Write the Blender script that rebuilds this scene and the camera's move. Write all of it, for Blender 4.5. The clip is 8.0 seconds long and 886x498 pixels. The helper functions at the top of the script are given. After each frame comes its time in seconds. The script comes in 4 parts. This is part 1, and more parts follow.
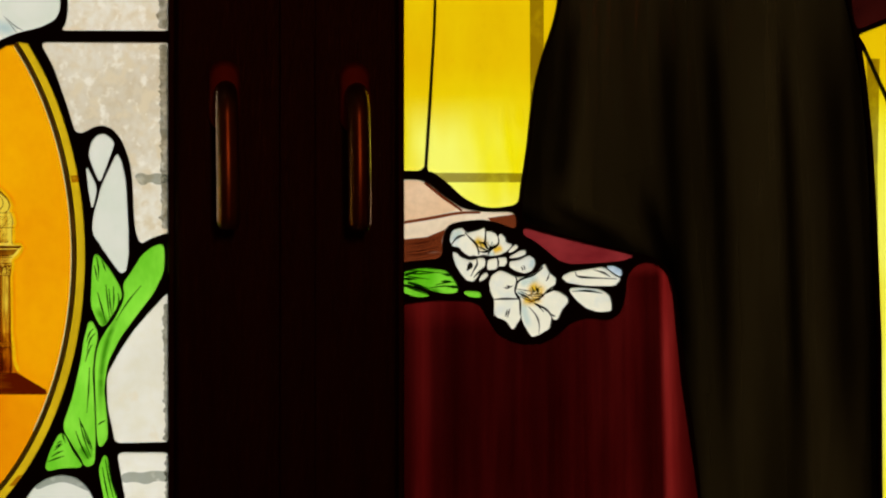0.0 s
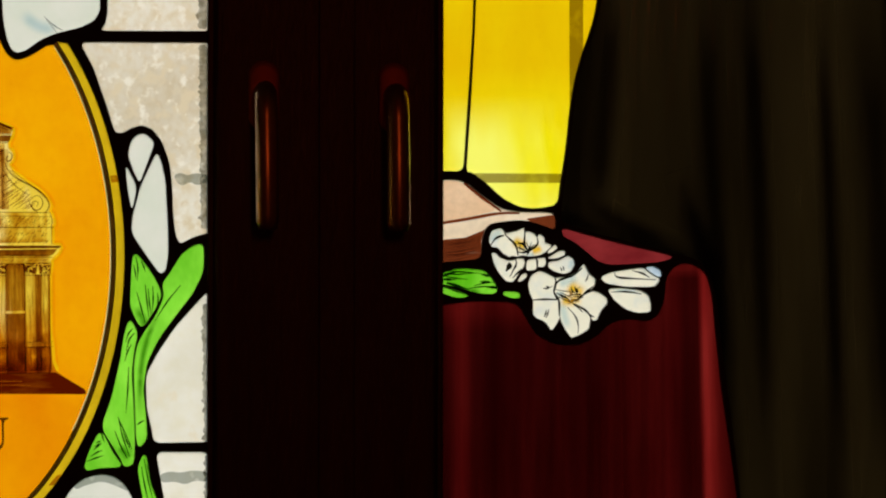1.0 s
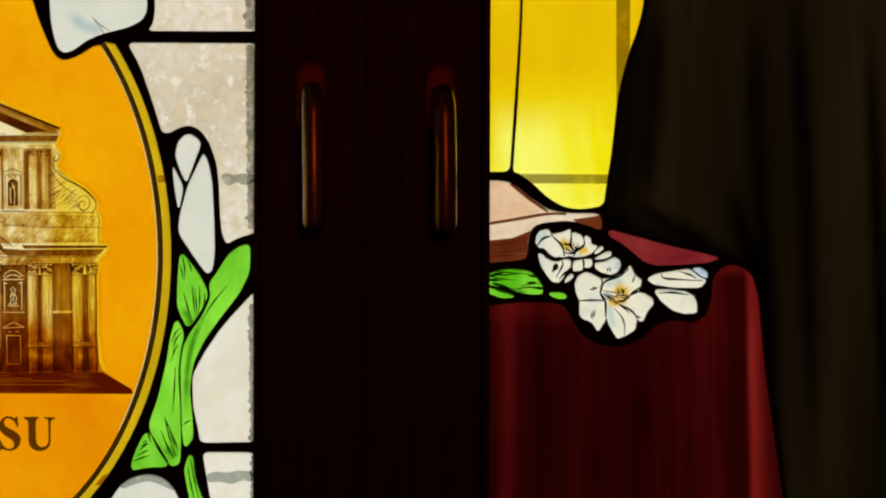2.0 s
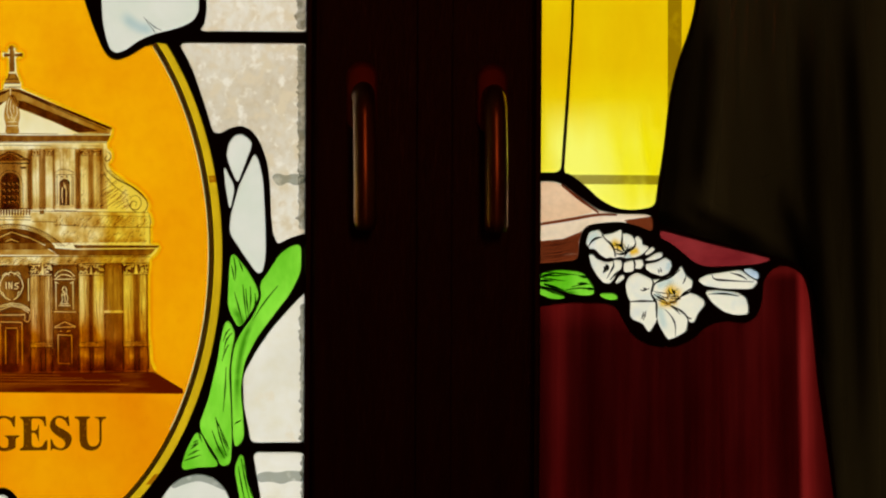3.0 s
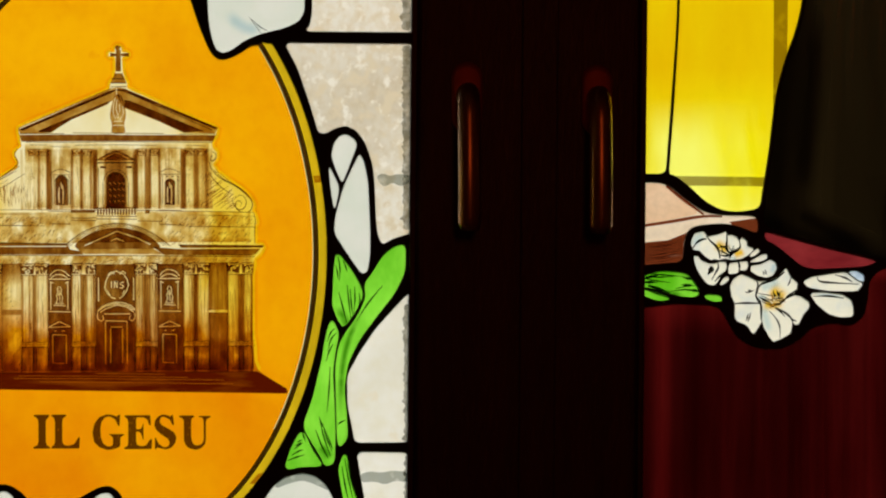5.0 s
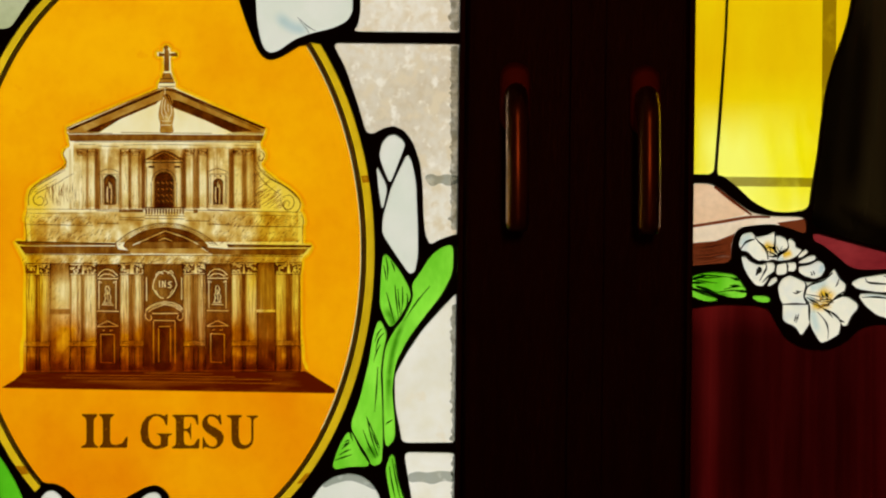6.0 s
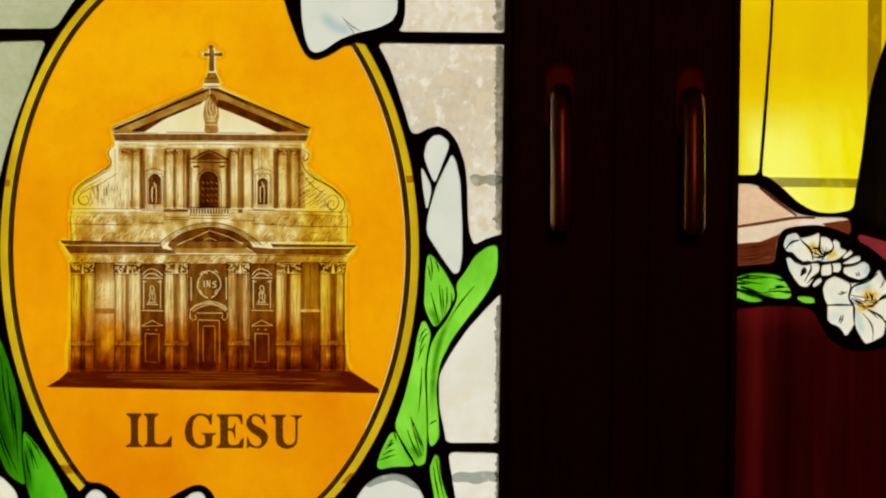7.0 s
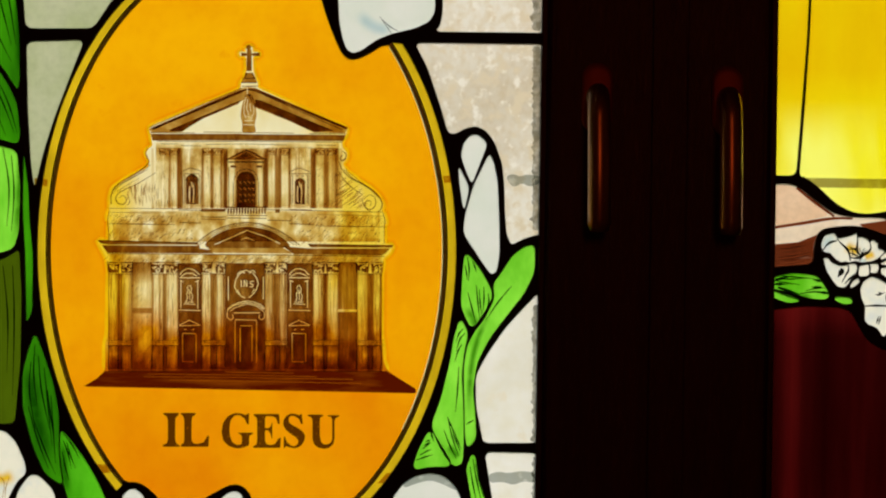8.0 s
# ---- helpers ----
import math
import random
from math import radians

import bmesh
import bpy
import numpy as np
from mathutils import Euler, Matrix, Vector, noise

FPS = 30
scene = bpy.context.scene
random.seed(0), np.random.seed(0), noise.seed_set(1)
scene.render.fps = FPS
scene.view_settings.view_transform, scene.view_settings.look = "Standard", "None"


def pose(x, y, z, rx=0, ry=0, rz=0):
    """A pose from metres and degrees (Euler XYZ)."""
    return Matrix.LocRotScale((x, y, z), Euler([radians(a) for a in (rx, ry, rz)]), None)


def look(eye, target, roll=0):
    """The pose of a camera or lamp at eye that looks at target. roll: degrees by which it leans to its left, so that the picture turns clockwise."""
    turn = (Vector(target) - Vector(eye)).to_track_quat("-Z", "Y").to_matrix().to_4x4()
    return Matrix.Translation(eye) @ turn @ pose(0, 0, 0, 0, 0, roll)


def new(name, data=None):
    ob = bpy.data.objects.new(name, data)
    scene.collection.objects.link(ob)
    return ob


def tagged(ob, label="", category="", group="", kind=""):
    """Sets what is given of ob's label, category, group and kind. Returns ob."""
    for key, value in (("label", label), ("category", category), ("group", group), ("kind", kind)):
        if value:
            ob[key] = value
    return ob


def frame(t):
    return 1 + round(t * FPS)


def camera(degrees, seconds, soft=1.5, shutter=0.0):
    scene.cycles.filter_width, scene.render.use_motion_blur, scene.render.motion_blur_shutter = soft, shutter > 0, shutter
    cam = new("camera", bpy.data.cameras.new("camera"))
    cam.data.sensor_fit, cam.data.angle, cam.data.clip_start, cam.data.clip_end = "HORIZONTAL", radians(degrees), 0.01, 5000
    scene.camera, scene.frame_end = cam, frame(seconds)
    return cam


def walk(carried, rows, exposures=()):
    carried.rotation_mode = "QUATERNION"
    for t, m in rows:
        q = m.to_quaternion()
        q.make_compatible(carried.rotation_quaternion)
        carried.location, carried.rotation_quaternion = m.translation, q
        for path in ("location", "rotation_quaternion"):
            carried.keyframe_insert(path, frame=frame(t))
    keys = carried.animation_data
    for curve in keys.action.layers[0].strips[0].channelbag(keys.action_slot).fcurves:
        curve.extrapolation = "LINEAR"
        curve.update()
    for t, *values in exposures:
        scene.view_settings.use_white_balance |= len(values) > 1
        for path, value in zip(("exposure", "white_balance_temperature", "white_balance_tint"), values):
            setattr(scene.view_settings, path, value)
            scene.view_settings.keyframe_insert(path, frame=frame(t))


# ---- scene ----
from mathutils.geometry import delaunay_2d_cdt, tessellate_polygon

# One camera on a stand, about three metres from a church window, turning slowly to the left.
cam = camera(14.0, 8.0, soft=2.1)
EYE, DIST = 1.5, 3.2
# seconds, degrees turned to the left since the start
TURNS = [(0.0, 0.0), (0.5, 0.271), (1.0, 0.621), (1.5, 0.975), (3.0, 2.166), (3.5, 2.565), (4.0, 3.013), (4.5, 3.423),
         (6.0, 4.581), (6.5, 4.927), (7.0, 5.286), (7.5, 5.586), (8.0, 5.875)]
walk(cam, [(t, pose(0, 0, EYE, 90 + 0.0206 * math.sin(math.pi * a / 5.875), -0.1455 * a, a - 5.875)) for t, a in TURNS])

# ---- light: a bright overcast day outside; one warm lamp, unseen, assumed far back in the room ----
world = bpy.data.worlds.new("overcast_sky")
scene.world = world
world.use_nodes = True
wn = world.node_tree.nodes
sky = wn.new("ShaderNodeTexSky")
sky.sky_type, sky.sun_disc = "NISHITA", False
sky.sun_elevation, sky.sun_rotation = radians(38), radians(10)
sky.air_density, sky.dust_density, sky.ozone_density = 1.0, 2.0, 1.0
world.node_tree.links.new(sky.outputs[0], wn["Background"].inputs[0])
wn["Background"].inputs[1].default_value = 0.12
sun = new("sun", bpy.data.lights.new("sun", "SUN"))
sun.data.energy, sun.data.angle, sun.data.color = 1.4, radians(14), (1.0, 0.96, 0.88)
sun.matrix_world = look((1.5, 9.0, 7.5), (0.2, 3.0, 1.5))
scene.view_settings.exposure = 0.2

# assumed warm light behind the camera; its source is out of view
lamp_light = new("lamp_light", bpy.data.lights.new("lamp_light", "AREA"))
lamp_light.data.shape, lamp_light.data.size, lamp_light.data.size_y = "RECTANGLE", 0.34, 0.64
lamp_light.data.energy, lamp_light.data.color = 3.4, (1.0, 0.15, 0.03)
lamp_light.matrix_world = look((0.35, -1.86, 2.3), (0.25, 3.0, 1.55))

# ---- materials ----


def material(name):
    mat = bpy.data.materials.new(name)
    mat.use_nodes = True
    mat.node_tree.nodes.clear()
    return mat, mat.node_tree.nodes, mat.node_tree.links


def noise_fac(nodes, links, scale, stretch=(1, 1, 1), lo=0.35, hi=0.65, detail=5.0, turn=0.0):
    """A soft mottling between 0 and 1, in object space."""
    co, mp = nodes.new("ShaderNodeTexCoord"), nodes.new("ShaderNodeMapping")
    mp.inputs["Scale"].default_value = stretch
    mp.inputs["Rotation"].default_value = (0, radians(turn), 0)
    tex, ramp = nodes.new("ShaderNodeTexNoise"), nodes.new("ShaderNodeMapRange")
    tex.inputs["Scale"].default_value, tex.inputs["Detail"].default_value = scale, detail
    ramp.inputs["From Min"].default_value, ramp.inputs["From Max"].default_value = lo, hi
    links.new(co.outputs["Object"], mp.inputs["Vector"])
    links.new(mp.outputs[0], tex.inputs["Vector"])
    links.new(tex.outputs["Fac"], ramp.inputs["Value"])
    return ramp.outputs[0]


def mixed(nodes, links, fac, a, b):
    mix = nodes.new("ShaderNodeMix")
    mix.data_type = "RGBA"
    for socket, value in ((mix.inputs[0], fac), (mix.inputs[6], a), (mix.inputs[7], b)):
        if isinstance(value, bpy.types.NodeSocket):
            links.new(value, socket)
        elif isinstance(value, (tuple, list)):
            socket.default_value = (*value, 1)
        else:
            socket.default_value = value
    return mix.outputs[2]


def axis_fac(nodes, links, axis, low, high):
    """0 at low and 1 at high along one axis of the object's space, eased."""
    co, split, ramp = nodes.new("ShaderNodeTexCoord"), nodes.new("ShaderNodeSeparateXYZ"), nodes.new("ShaderNodeMapRange")
    ramp.interpolation_type = "SMOOTHSTEP"
    ramp.inputs["From Min"].default_value, ramp.inputs["From Max"].default_value = low, high
    links.new(co.outputs["Object"], split.inputs[0]), links.new(split.outputs[axis], ramp.inputs["Value"])
    return ramp.outputs[0]


def height_fac(nodes, links, low, high):
    return axis_fac(nodes, links, 2, low, high)


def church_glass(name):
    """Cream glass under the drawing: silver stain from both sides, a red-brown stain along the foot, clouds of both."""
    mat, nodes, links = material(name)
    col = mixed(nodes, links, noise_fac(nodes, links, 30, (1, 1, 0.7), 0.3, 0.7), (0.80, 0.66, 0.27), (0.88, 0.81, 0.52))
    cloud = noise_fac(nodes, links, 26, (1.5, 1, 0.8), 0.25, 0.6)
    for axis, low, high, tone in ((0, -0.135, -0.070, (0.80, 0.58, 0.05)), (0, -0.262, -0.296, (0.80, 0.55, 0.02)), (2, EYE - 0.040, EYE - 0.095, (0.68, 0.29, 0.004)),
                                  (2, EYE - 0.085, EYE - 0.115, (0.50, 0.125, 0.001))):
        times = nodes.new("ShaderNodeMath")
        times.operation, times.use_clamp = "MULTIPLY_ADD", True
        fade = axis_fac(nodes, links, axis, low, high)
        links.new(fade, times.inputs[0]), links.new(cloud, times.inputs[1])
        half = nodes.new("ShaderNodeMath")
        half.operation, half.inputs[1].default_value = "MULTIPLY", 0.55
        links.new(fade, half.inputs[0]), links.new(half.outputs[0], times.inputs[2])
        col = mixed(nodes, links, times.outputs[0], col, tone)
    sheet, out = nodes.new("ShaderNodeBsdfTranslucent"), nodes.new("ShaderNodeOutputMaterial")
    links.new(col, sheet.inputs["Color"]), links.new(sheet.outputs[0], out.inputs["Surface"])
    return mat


def brushed(name, colour, lo=-0.2, hi=0.5, scale=150, stretch=(3, 1, 0.4)):
    """Matt glass paint laid on with a loaded brush: the more the brush carried, the deeper the tone."""
    mat, nodes, links = material(name)
    load, split, times = nodes.new("ShaderNodeUVMap"), nodes.new("ShaderNodeSeparateXYZ"), nodes.new("ShaderNodeMath")
    load.uv_map, times.operation = "load", "MULTIPLY"
    links.new(load.outputs[0], split.inputs[0]), links.new(split.outputs[0], times.inputs[0])
    links.new(noise_fac(nodes, links, scale, stretch, lo, hi), times.inputs[1])
    join, clear, out = nodes.new("ShaderNodeCombineColor"), nodes.new("ShaderNodeBsdfTransparent"), nodes.new("ShaderNodeOutputMaterial")
    for k, value in enumerate(colour):
        power = nodes.new("ShaderNodeMath")
        power.operation, power.inputs[0].default_value = "POWER", value
        links.new(times.outputs[0], power.inputs[1]), links.new(power.outputs[0], join.inputs[k])
    links.new(join.outputs[0], clear.inputs["Color"]), links.new(clear.outputs[0], out.inputs["Surface"])
    return mat


def glass(name, a, b, scale=22, stretch=(1, 1, 1), fine=(0.9, 0.9, 0.9), fine_scale=160, turn=0.0, lo=0.35, hi=0.65, bump=0.15, spots=None, grade=None, flecks=None, even=0.72, sky_glow=None):
    """Opalescent art glass: daylight from outside is scattered through it and tinted."""
    mat, nodes, links = material(name)
    blend = noise_fac(nodes, links, scale, stretch, lo, hi, turn=turn)
    if grade:
        # the tone changes with height, from a at the first height to b at the second
        co, split, ramp, add = nodes.new("ShaderNodeTexCoord"), nodes.new("ShaderNodeSeparateXYZ"), nodes.new("ShaderNodeMapRange"), nodes.new("ShaderNodeMix")
        links.new(co.outputs["Object"], split.inputs[0]), links.new(split.outputs[2], ramp.inputs["Value"])
        ramp.inputs["From Min"].default_value, ramp.inputs["From Max"].default_value = grade
        links.new(blend, add.inputs[2]), links.new(ramp.outputs[0], add.inputs[3])
        add.inputs[0].default_value = even
        blend = add.outputs[0]
    col = mixed(nodes, links, blend, a, b)
    grain = noise_fac(nodes, links, fine_scale, stretch, 0.4, 0.7, turn=turn)
    mul = nodes.new("ShaderNodeMix")
    mul.data_type, mul.blend_type = "RGBA", "MULTIPLY"
    links.new(grain, mul.inputs[0]), links.new(col, mul.inputs[6])
    mul.inputs[7].default_value = (*fine, 1)
    col = mul.outputs[2]
    if sky_glow:
        # brighter sky behind the sheet's lower part, put into its colour as pale clouds
        low, high, tone, size, pull = sky_glow
        fade, times = height_fac(nodes, links, low, high), nodes.new("ShaderNodeMath")
        times.operation = "MULTIPLY"
        links.new(fade, times.inputs[0]), links.new(noise_fac(nodes, links, size, pull, 0.36, 0.62, 3.0), times.inputs[1])
        col = mixed(nodes, links, times.outputs[0], col, tone)
    for spots in [one for one in (spots, flecks) if one]:
        col = mixed(nodes, links, noise_fac(nodes, links, spots[0], (1, 1, 1), spots[1], spots[1] + 0.12, 8.0), col, spots[2])
    through_glass, shine = nodes.new("ShaderNodeBsdfTranslucent"), nodes.new("ShaderNodeBsdfGlossy")
    links.new(col, through_glass.inputs["Color"])
    shine.inputs["Roughness"].default_value = 0.12
    fres, join, out = nodes.new("ShaderNodeFresnel"), nodes.new("ShaderNodeMixShader"), nodes.new("ShaderNodeOutputMaterial")
    fres.inputs["IOR"].default_value = 1.4
    bmp = nodes.new("ShaderNodeBump")
    bmp.inputs["Strength"].default_value, bmp.inputs["Distance"].default_value = bump, 0.001
    links.new(grain, bmp.inputs["Height"])
    links.new(bmp.outputs[0], shine.inputs["Normal"])
    links.new(fres.outputs[0], join.inputs[0])
    links.new(through_glass.outputs[0], join.inputs[1]), links.new(shine.outputs[0], join.inputs[2])
    links.new(join.outputs[0], out.inputs["Surface"])
    return mat


def paint(name, colour, soft=False, lo=0.25, hi=0.6, scale=300, stretch=(1, 1, 1), turn=0.0, amount=1.0):
    """Fired glass paint: a thin film that takes light away, even or worn, with hard or feathered edges."""
    mat, nodes, links = material(name)
    fac = noise_fac(nodes, links, scale, stretch, lo, hi, turn=turn)
    times = nodes.new("ShaderNodeMath")
    times.operation = "MULTIPLY"
    times.inputs[1].default_value = amount
    links.new(fac, times.inputs[0])
    fac = times.outputs[0]
    if soft:
        uv, split = nodes.new("ShaderNodeUVMap"), nodes.new("ShaderNodeSeparateXYZ")
        uv.uv_map = "across"
        links.new(uv.outputs[0], split.inputs[0])
        prod = None
        for axis in (0, 1):
            ping, step, prod_new = nodes.new("ShaderNodeMath"), nodes.new("ShaderNodeMapRange"), nodes.new("ShaderNodeMath")
            ping.operation, ping.inputs[1].default_value = "PINGPONG", 0.5
            links.new(split.outputs[axis], ping.inputs[0])
            step.interpolation_type = "SMOOTHSTEP"
            step.inputs["From Min"].default_value, step.inputs["From Max"].default_value = 0.0, 0.5 if axis == 0 else 0.22
            links.new(ping.outputs[0], step.inputs["Value"])
            prod_new.operation = "MULTIPLY"
            links.new(step.outputs[0], prod_new.inputs[0]), links.new(prod or fac, prod_new.inputs[1])
            prod = prod_new.outputs[0]
        fac = prod
    clear, out = nodes.new("ShaderNodeBsdfTransparent"), nodes.new("ShaderNodeOutputMaterial")
    links.new(mixed(nodes, links, fac, (1.0, 1.0, 1.0), colour), clear.inputs["Color"])
    links.new(clear.outputs[0], out.inputs["Surface"])
    return mat


def solid(name, a, b, rough=0.5, metal=0.0, scale=30, stretch=(1, 1, 1), bump=0.2):
    mat, nodes, links = material(name)
    shader, out = nodes.new("ShaderNodeBsdfPrincipled"), nodes.new("ShaderNodeOutputMaterial")
    fac = noise_fac(nodes, links, scale, stretch)
    links.new(mixed(nodes, links, fac, a, b), shader.inputs["Base Color"])
    shader.inputs["Roughness"].default_value, shader.inputs["Metallic"].default_value = rough, metal
    bmp = nodes.new("ShaderNodeBump")
    bmp.inputs["Strength"].default_value, bmp.inputs["Distance"].default_value = bump, 0.001
    links.new(noise_fac(nodes, links, scale * 6, stretch), bmp.inputs["Height"])
    links.new(bmp.outputs[0], shader.inputs["Normal"])
    links.new(shader.outputs[0], out.inputs["Surface"])
    return mat


LEAD = solid("dark_lead", (0.022, 0.019, 0.014), (0.035, 0.03, 0.022), 0.6, 0.3, 60)
WOOD = solid("dark_brown_wood", (0.055, 0.017, 0.012), (0.085, 0.025, 0.015), 0.40, 0.0, 14, (6, 6, 0.4), 0.3)
BRASS = solid("worn_bronze", (0.74, 0.48, 0.34), (0.84, 0.58, 0.44), 0.33, 1.0, 12, bump=0.02)
PLATE = solid("dark_bronze", (0.60, 0.13, 0.06), (0.66, 0.16, 0.07), 0.55, 0.5, 12, bump=0.02)
PLASTER = solid("dim_plaster", (0.42, 0.34, 0.26), (0.50, 0.41, 0.32), 0.9, 0, 6)
STONE = solid("stone_floor", (0.1, 0.08, 0.06), (0.15, 0.12, 0.1), 0.6, 0, 4)
GRASS = solid("lawn", (0.05, 0.08, 0.03), (0.08, 0.1, 0.04), 0.9, 0, 2)
IRON = solid("grey_iron", (0.03, 0.03, 0.03), (0.05, 0.045, 0.04), 0.6, 0.8, 40)

G_WHITE = glass("white_antique_glass", (0.66, 0.585, 0.44), (0.81, 0.765, 0.64), 11, (1, 1, 0.8), (0.93, 0.88, 0.78), 150, lo=0.38, hi=0.6, spots=(70, 0.50, (0.72, 0.62, 0.43)), flecks=(90, 0.55, (0.86, 0.81, 0.68)))
G_PALE = glass("pale_green_white_glass", (0.44, 0.48, 0.25), (0.60, 0.60, 0.40), 12)
G_PETAL = glass("milk_white_glass", (0.71, 0.74, 0.63), (0.79, 0.78, 0.69), 18, (1, 1, 1), (0.97, 0.98, 0.96), 60)
G_FLOWER = glass("flower_white_glass", (0.74, 0.75, 0.66), (0.87, 0.83, 0.66), 40, (1, 1, 1), (0.95, 0.97, 0.97), 120, lo=0.36, hi=0.5)
G_BLUE = glass("pale_blue_glass", (0.40, 0.54, 0.68), (0.60, 0.70, 0.76), 60)
G_ORANGE = glass("orange_glass", (0.80, 0.22, 0.0004), (0.97, 0.46, 0.0012), 9, (1, 1, 0.9), (0.97, 0.92, 0.85), 70, lo=0.33, hi=0.64, spots=(32, 0.68, (0.84, 0.27, 0.0008)), grade=(EYE - 0.27, EYE + 0.17), even=0.5)
G_BAND = glass("golden_band_glass", (0.52, 0.34, 0.005), (0.84, 0.56, 0.012), 10, (1, 1, 0.6), (0.85, 0.85, 0.8), 60)
G_GREEN = glass("green_glass", (0.10, 0.47, 0.006), (0.30, 0.84, 0.06), 17, (1, 1, 0.5), (0.78, 0.9, 0.65), 90)
# the green glass again, its colour dimmed for the dark corner of the view
G_DIM_GREEN = glass("dimmed_green_glass", (0.045, 0.30, 0.003), (0.12, 0.60, 0.015), 17, (1, 1, 0.5), (0.75, 0.88, 0.6), 90)
G_DEEP = glass("deep_green_glass", (0.025, 0.18, 0.002), (0.06, 0.38, 0.003), 16, (1, 1, 0.4), (0.7, 0.8, 0.6), 80)
G_OLIVE = glass("olive_glass", (0.05, 0.085, 0.001), (0.07, 0.12, 0.002), 16, (1, 1, 0.3))
# the pale lower clouds of this yellow stand for bright sky behind it
G_YELLOW = glass("yellow_glass", (0.84, 0.50, 0.0006), (0.97, 0.90, 0.005), 9, (1.8, 1, 0.6), (0.97, 0.95, 0.9), 30, lo=0.34, hi=0.66, grade=(EYE + 0.165, EYE + 0.095), even=0.72, sky_glow=(EYE + 0.14, EYE + 0.09, (1.0, 1.0, 0.16), 9, (2.0, 1, 0.6)))
G_CREAM = glass("cream_glass", (0.82, 0.64, 0.44), (0.88, 0.74, 0.55), 24)
G_RED = glass("ruby_glass", (0.19, 0.009, 0.008), (0.28, 0.021, 0.017), 30, (1.8, 1, 0.2), (0.9, 0.8, 0.8), 90)
G_ROSE = glass("rose_glass", (0.17, 0.012, 0.015), (0.26, 0.025, 0.027), 45, (0.6, 1, 1.5))
G_BLACK = glass("near_black_glass", (0.0038, 0.0023, 0.0006), (0.0165, 0.0104, 0.0032), 9, (1.4, 1, 0.12), (0.8, 0.78, 0.7), 120, lo=0.35, hi=0.75)
G_HALO = glass("lemon_stained_glass", (0.87, 0.44, 0.0015), (0.90, 0.54, 0.004), 30)
G_MILK = glass("milky_white_glass", (0.78, 0.75, 0.62), (0.88, 0.86, 0.76), 14, (1, 1, 1), (0.96, 0.94, 0.86), 60, spots=(50, 0.62, (0.80, 0.72, 0.53)))
G_RIM = glass("straw_yellow_glass", (0.78, 0.60, 0.16), (0.88, 0.74, 0.32), 40)
G_LINE = glass("brown_line_glass", (0.035, 0.015, 0.001), (0.07, 0.03, 0.002), 30)
G_DUSK = glass("dusky_red_glass", (0.012, 0.001, 0.0008), (0.03, 0.003, 0.002), 20)
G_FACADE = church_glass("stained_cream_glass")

CLEAR, clear_nodes, clear_links = material("polished_back_of_the_glass")
clear_links.new(clear_nodes.new("ShaderNodeBsdfTransparent").outputs[0], clear_nodes.new("ShaderNodeOutputMaterial").inputs["Surface"])

P_TRACE = paint("black_trace_paint", (0.01, 0.009, 0.006), lo=0.0, hi=0.25)
P_VEIN = paint("thin_green_brown_paint", (0.012, 0.04, 0.006), lo=-0.1, hi=0.3)
P_GREY = paint("grey_matt_paint", (0.44, 0.47, 0.45), lo=0.14, hi=0.42, scale=90)
P_GRIME = paint("dark_grey_putty", (0.30, 0.30, 0.27), lo=0.05, hi=0.6, scale=140)
P_BLUSH = paint("pale_blue_wash", (0.66, 0.80, 0.90), True, lo=-0.3, hi=0.4)
P_AMBER = paint("amber_stain", (0.90, 0.58, 0.03), True, lo=-0.9, hi=0.3)
P_OCHRE = paint("ochre_line", (0.55, 0.30, 0.02), lo=0.1, hi=0.5)
P_LETTER = paint("brown_letter_paint", (0.12, 0.095, 0.05), lo=-0.1, hi=0.4)
P_LINE = paint("brown_brush_paint", (0.17, 0.055, 0.009), lo=0.0, hi=0.45)
P_DRAPE = paint("robe_fold_shade", (0.24, 0.20, 0.18), True, lo=-0.6, hi=0.2, scale=20)
P_PEACH = paint("peach_tint", (0.95, 0.78, 0.66), lo=-0.9, hi=0.4)
P_RUST = paint("rust_brown_paint", (0.18, 0.045, 0.018), lo=0.0, hi=0.4, scale=60, stretch=(0.3, 1, 2))
B_TONE = brushed("umber_matt", (0.15, 0.043, 0.004))
B_BAY = brushed("deep_umber_matt", (0.135, 0.040, 0.003), 0.05, 0.65, 70, (1.5, 1, 0.6))
B_HATCH = brushed("thin_umber_hatching", (0.40, 0.20, 0.04), -0.4, 0.4)
B_RAKE = brushed("thin_umber_matt", (0.36, 0.17, 0.025), 0.1, 0.6, 90, (1, 1, 1))
B_CLOTH = brushed("dark_red_matt", (0.045, 0.02, 0.022), -0.9, 0.5, 40, (2.0, 1, 0.12))
B_CLOUD = brushed("patchy_umber_matt", (0.34, 0.15, 0.016), 0.36, 0.68, 75, (1.2, 1, 0.8))
P_EDGE = paint("orange_tint", (0.96, 0.72, 0.3), True, lo=-0.5, hi=0.2)
# tint that stands for shade on the yellow glass
P_BAND = paint("olive_shade_tint", (0.36, 0.31, 0.3), lo=-0.2, hi=0.5, scale=60)
P_STEP = paint("red_brown_step_paint", (0.17, 0.05, 0.002), lo=-0.3, hi=0.5, scale=60, stretch=(0.3, 1, 2))
P_LEAF = paint("leaf_shade", (0.25, 0.38, 0.12), True, lo=0.0, hi=0.5, scale=120)

# ---- drawing on the window, traced to fit the camera's last view: a unit is half a millimetre, u to the right, v down ----
# TIP leans the drawing to match the camera's roll at the end
UNIT, TIP = 0.50115e-3, radians(0.855)


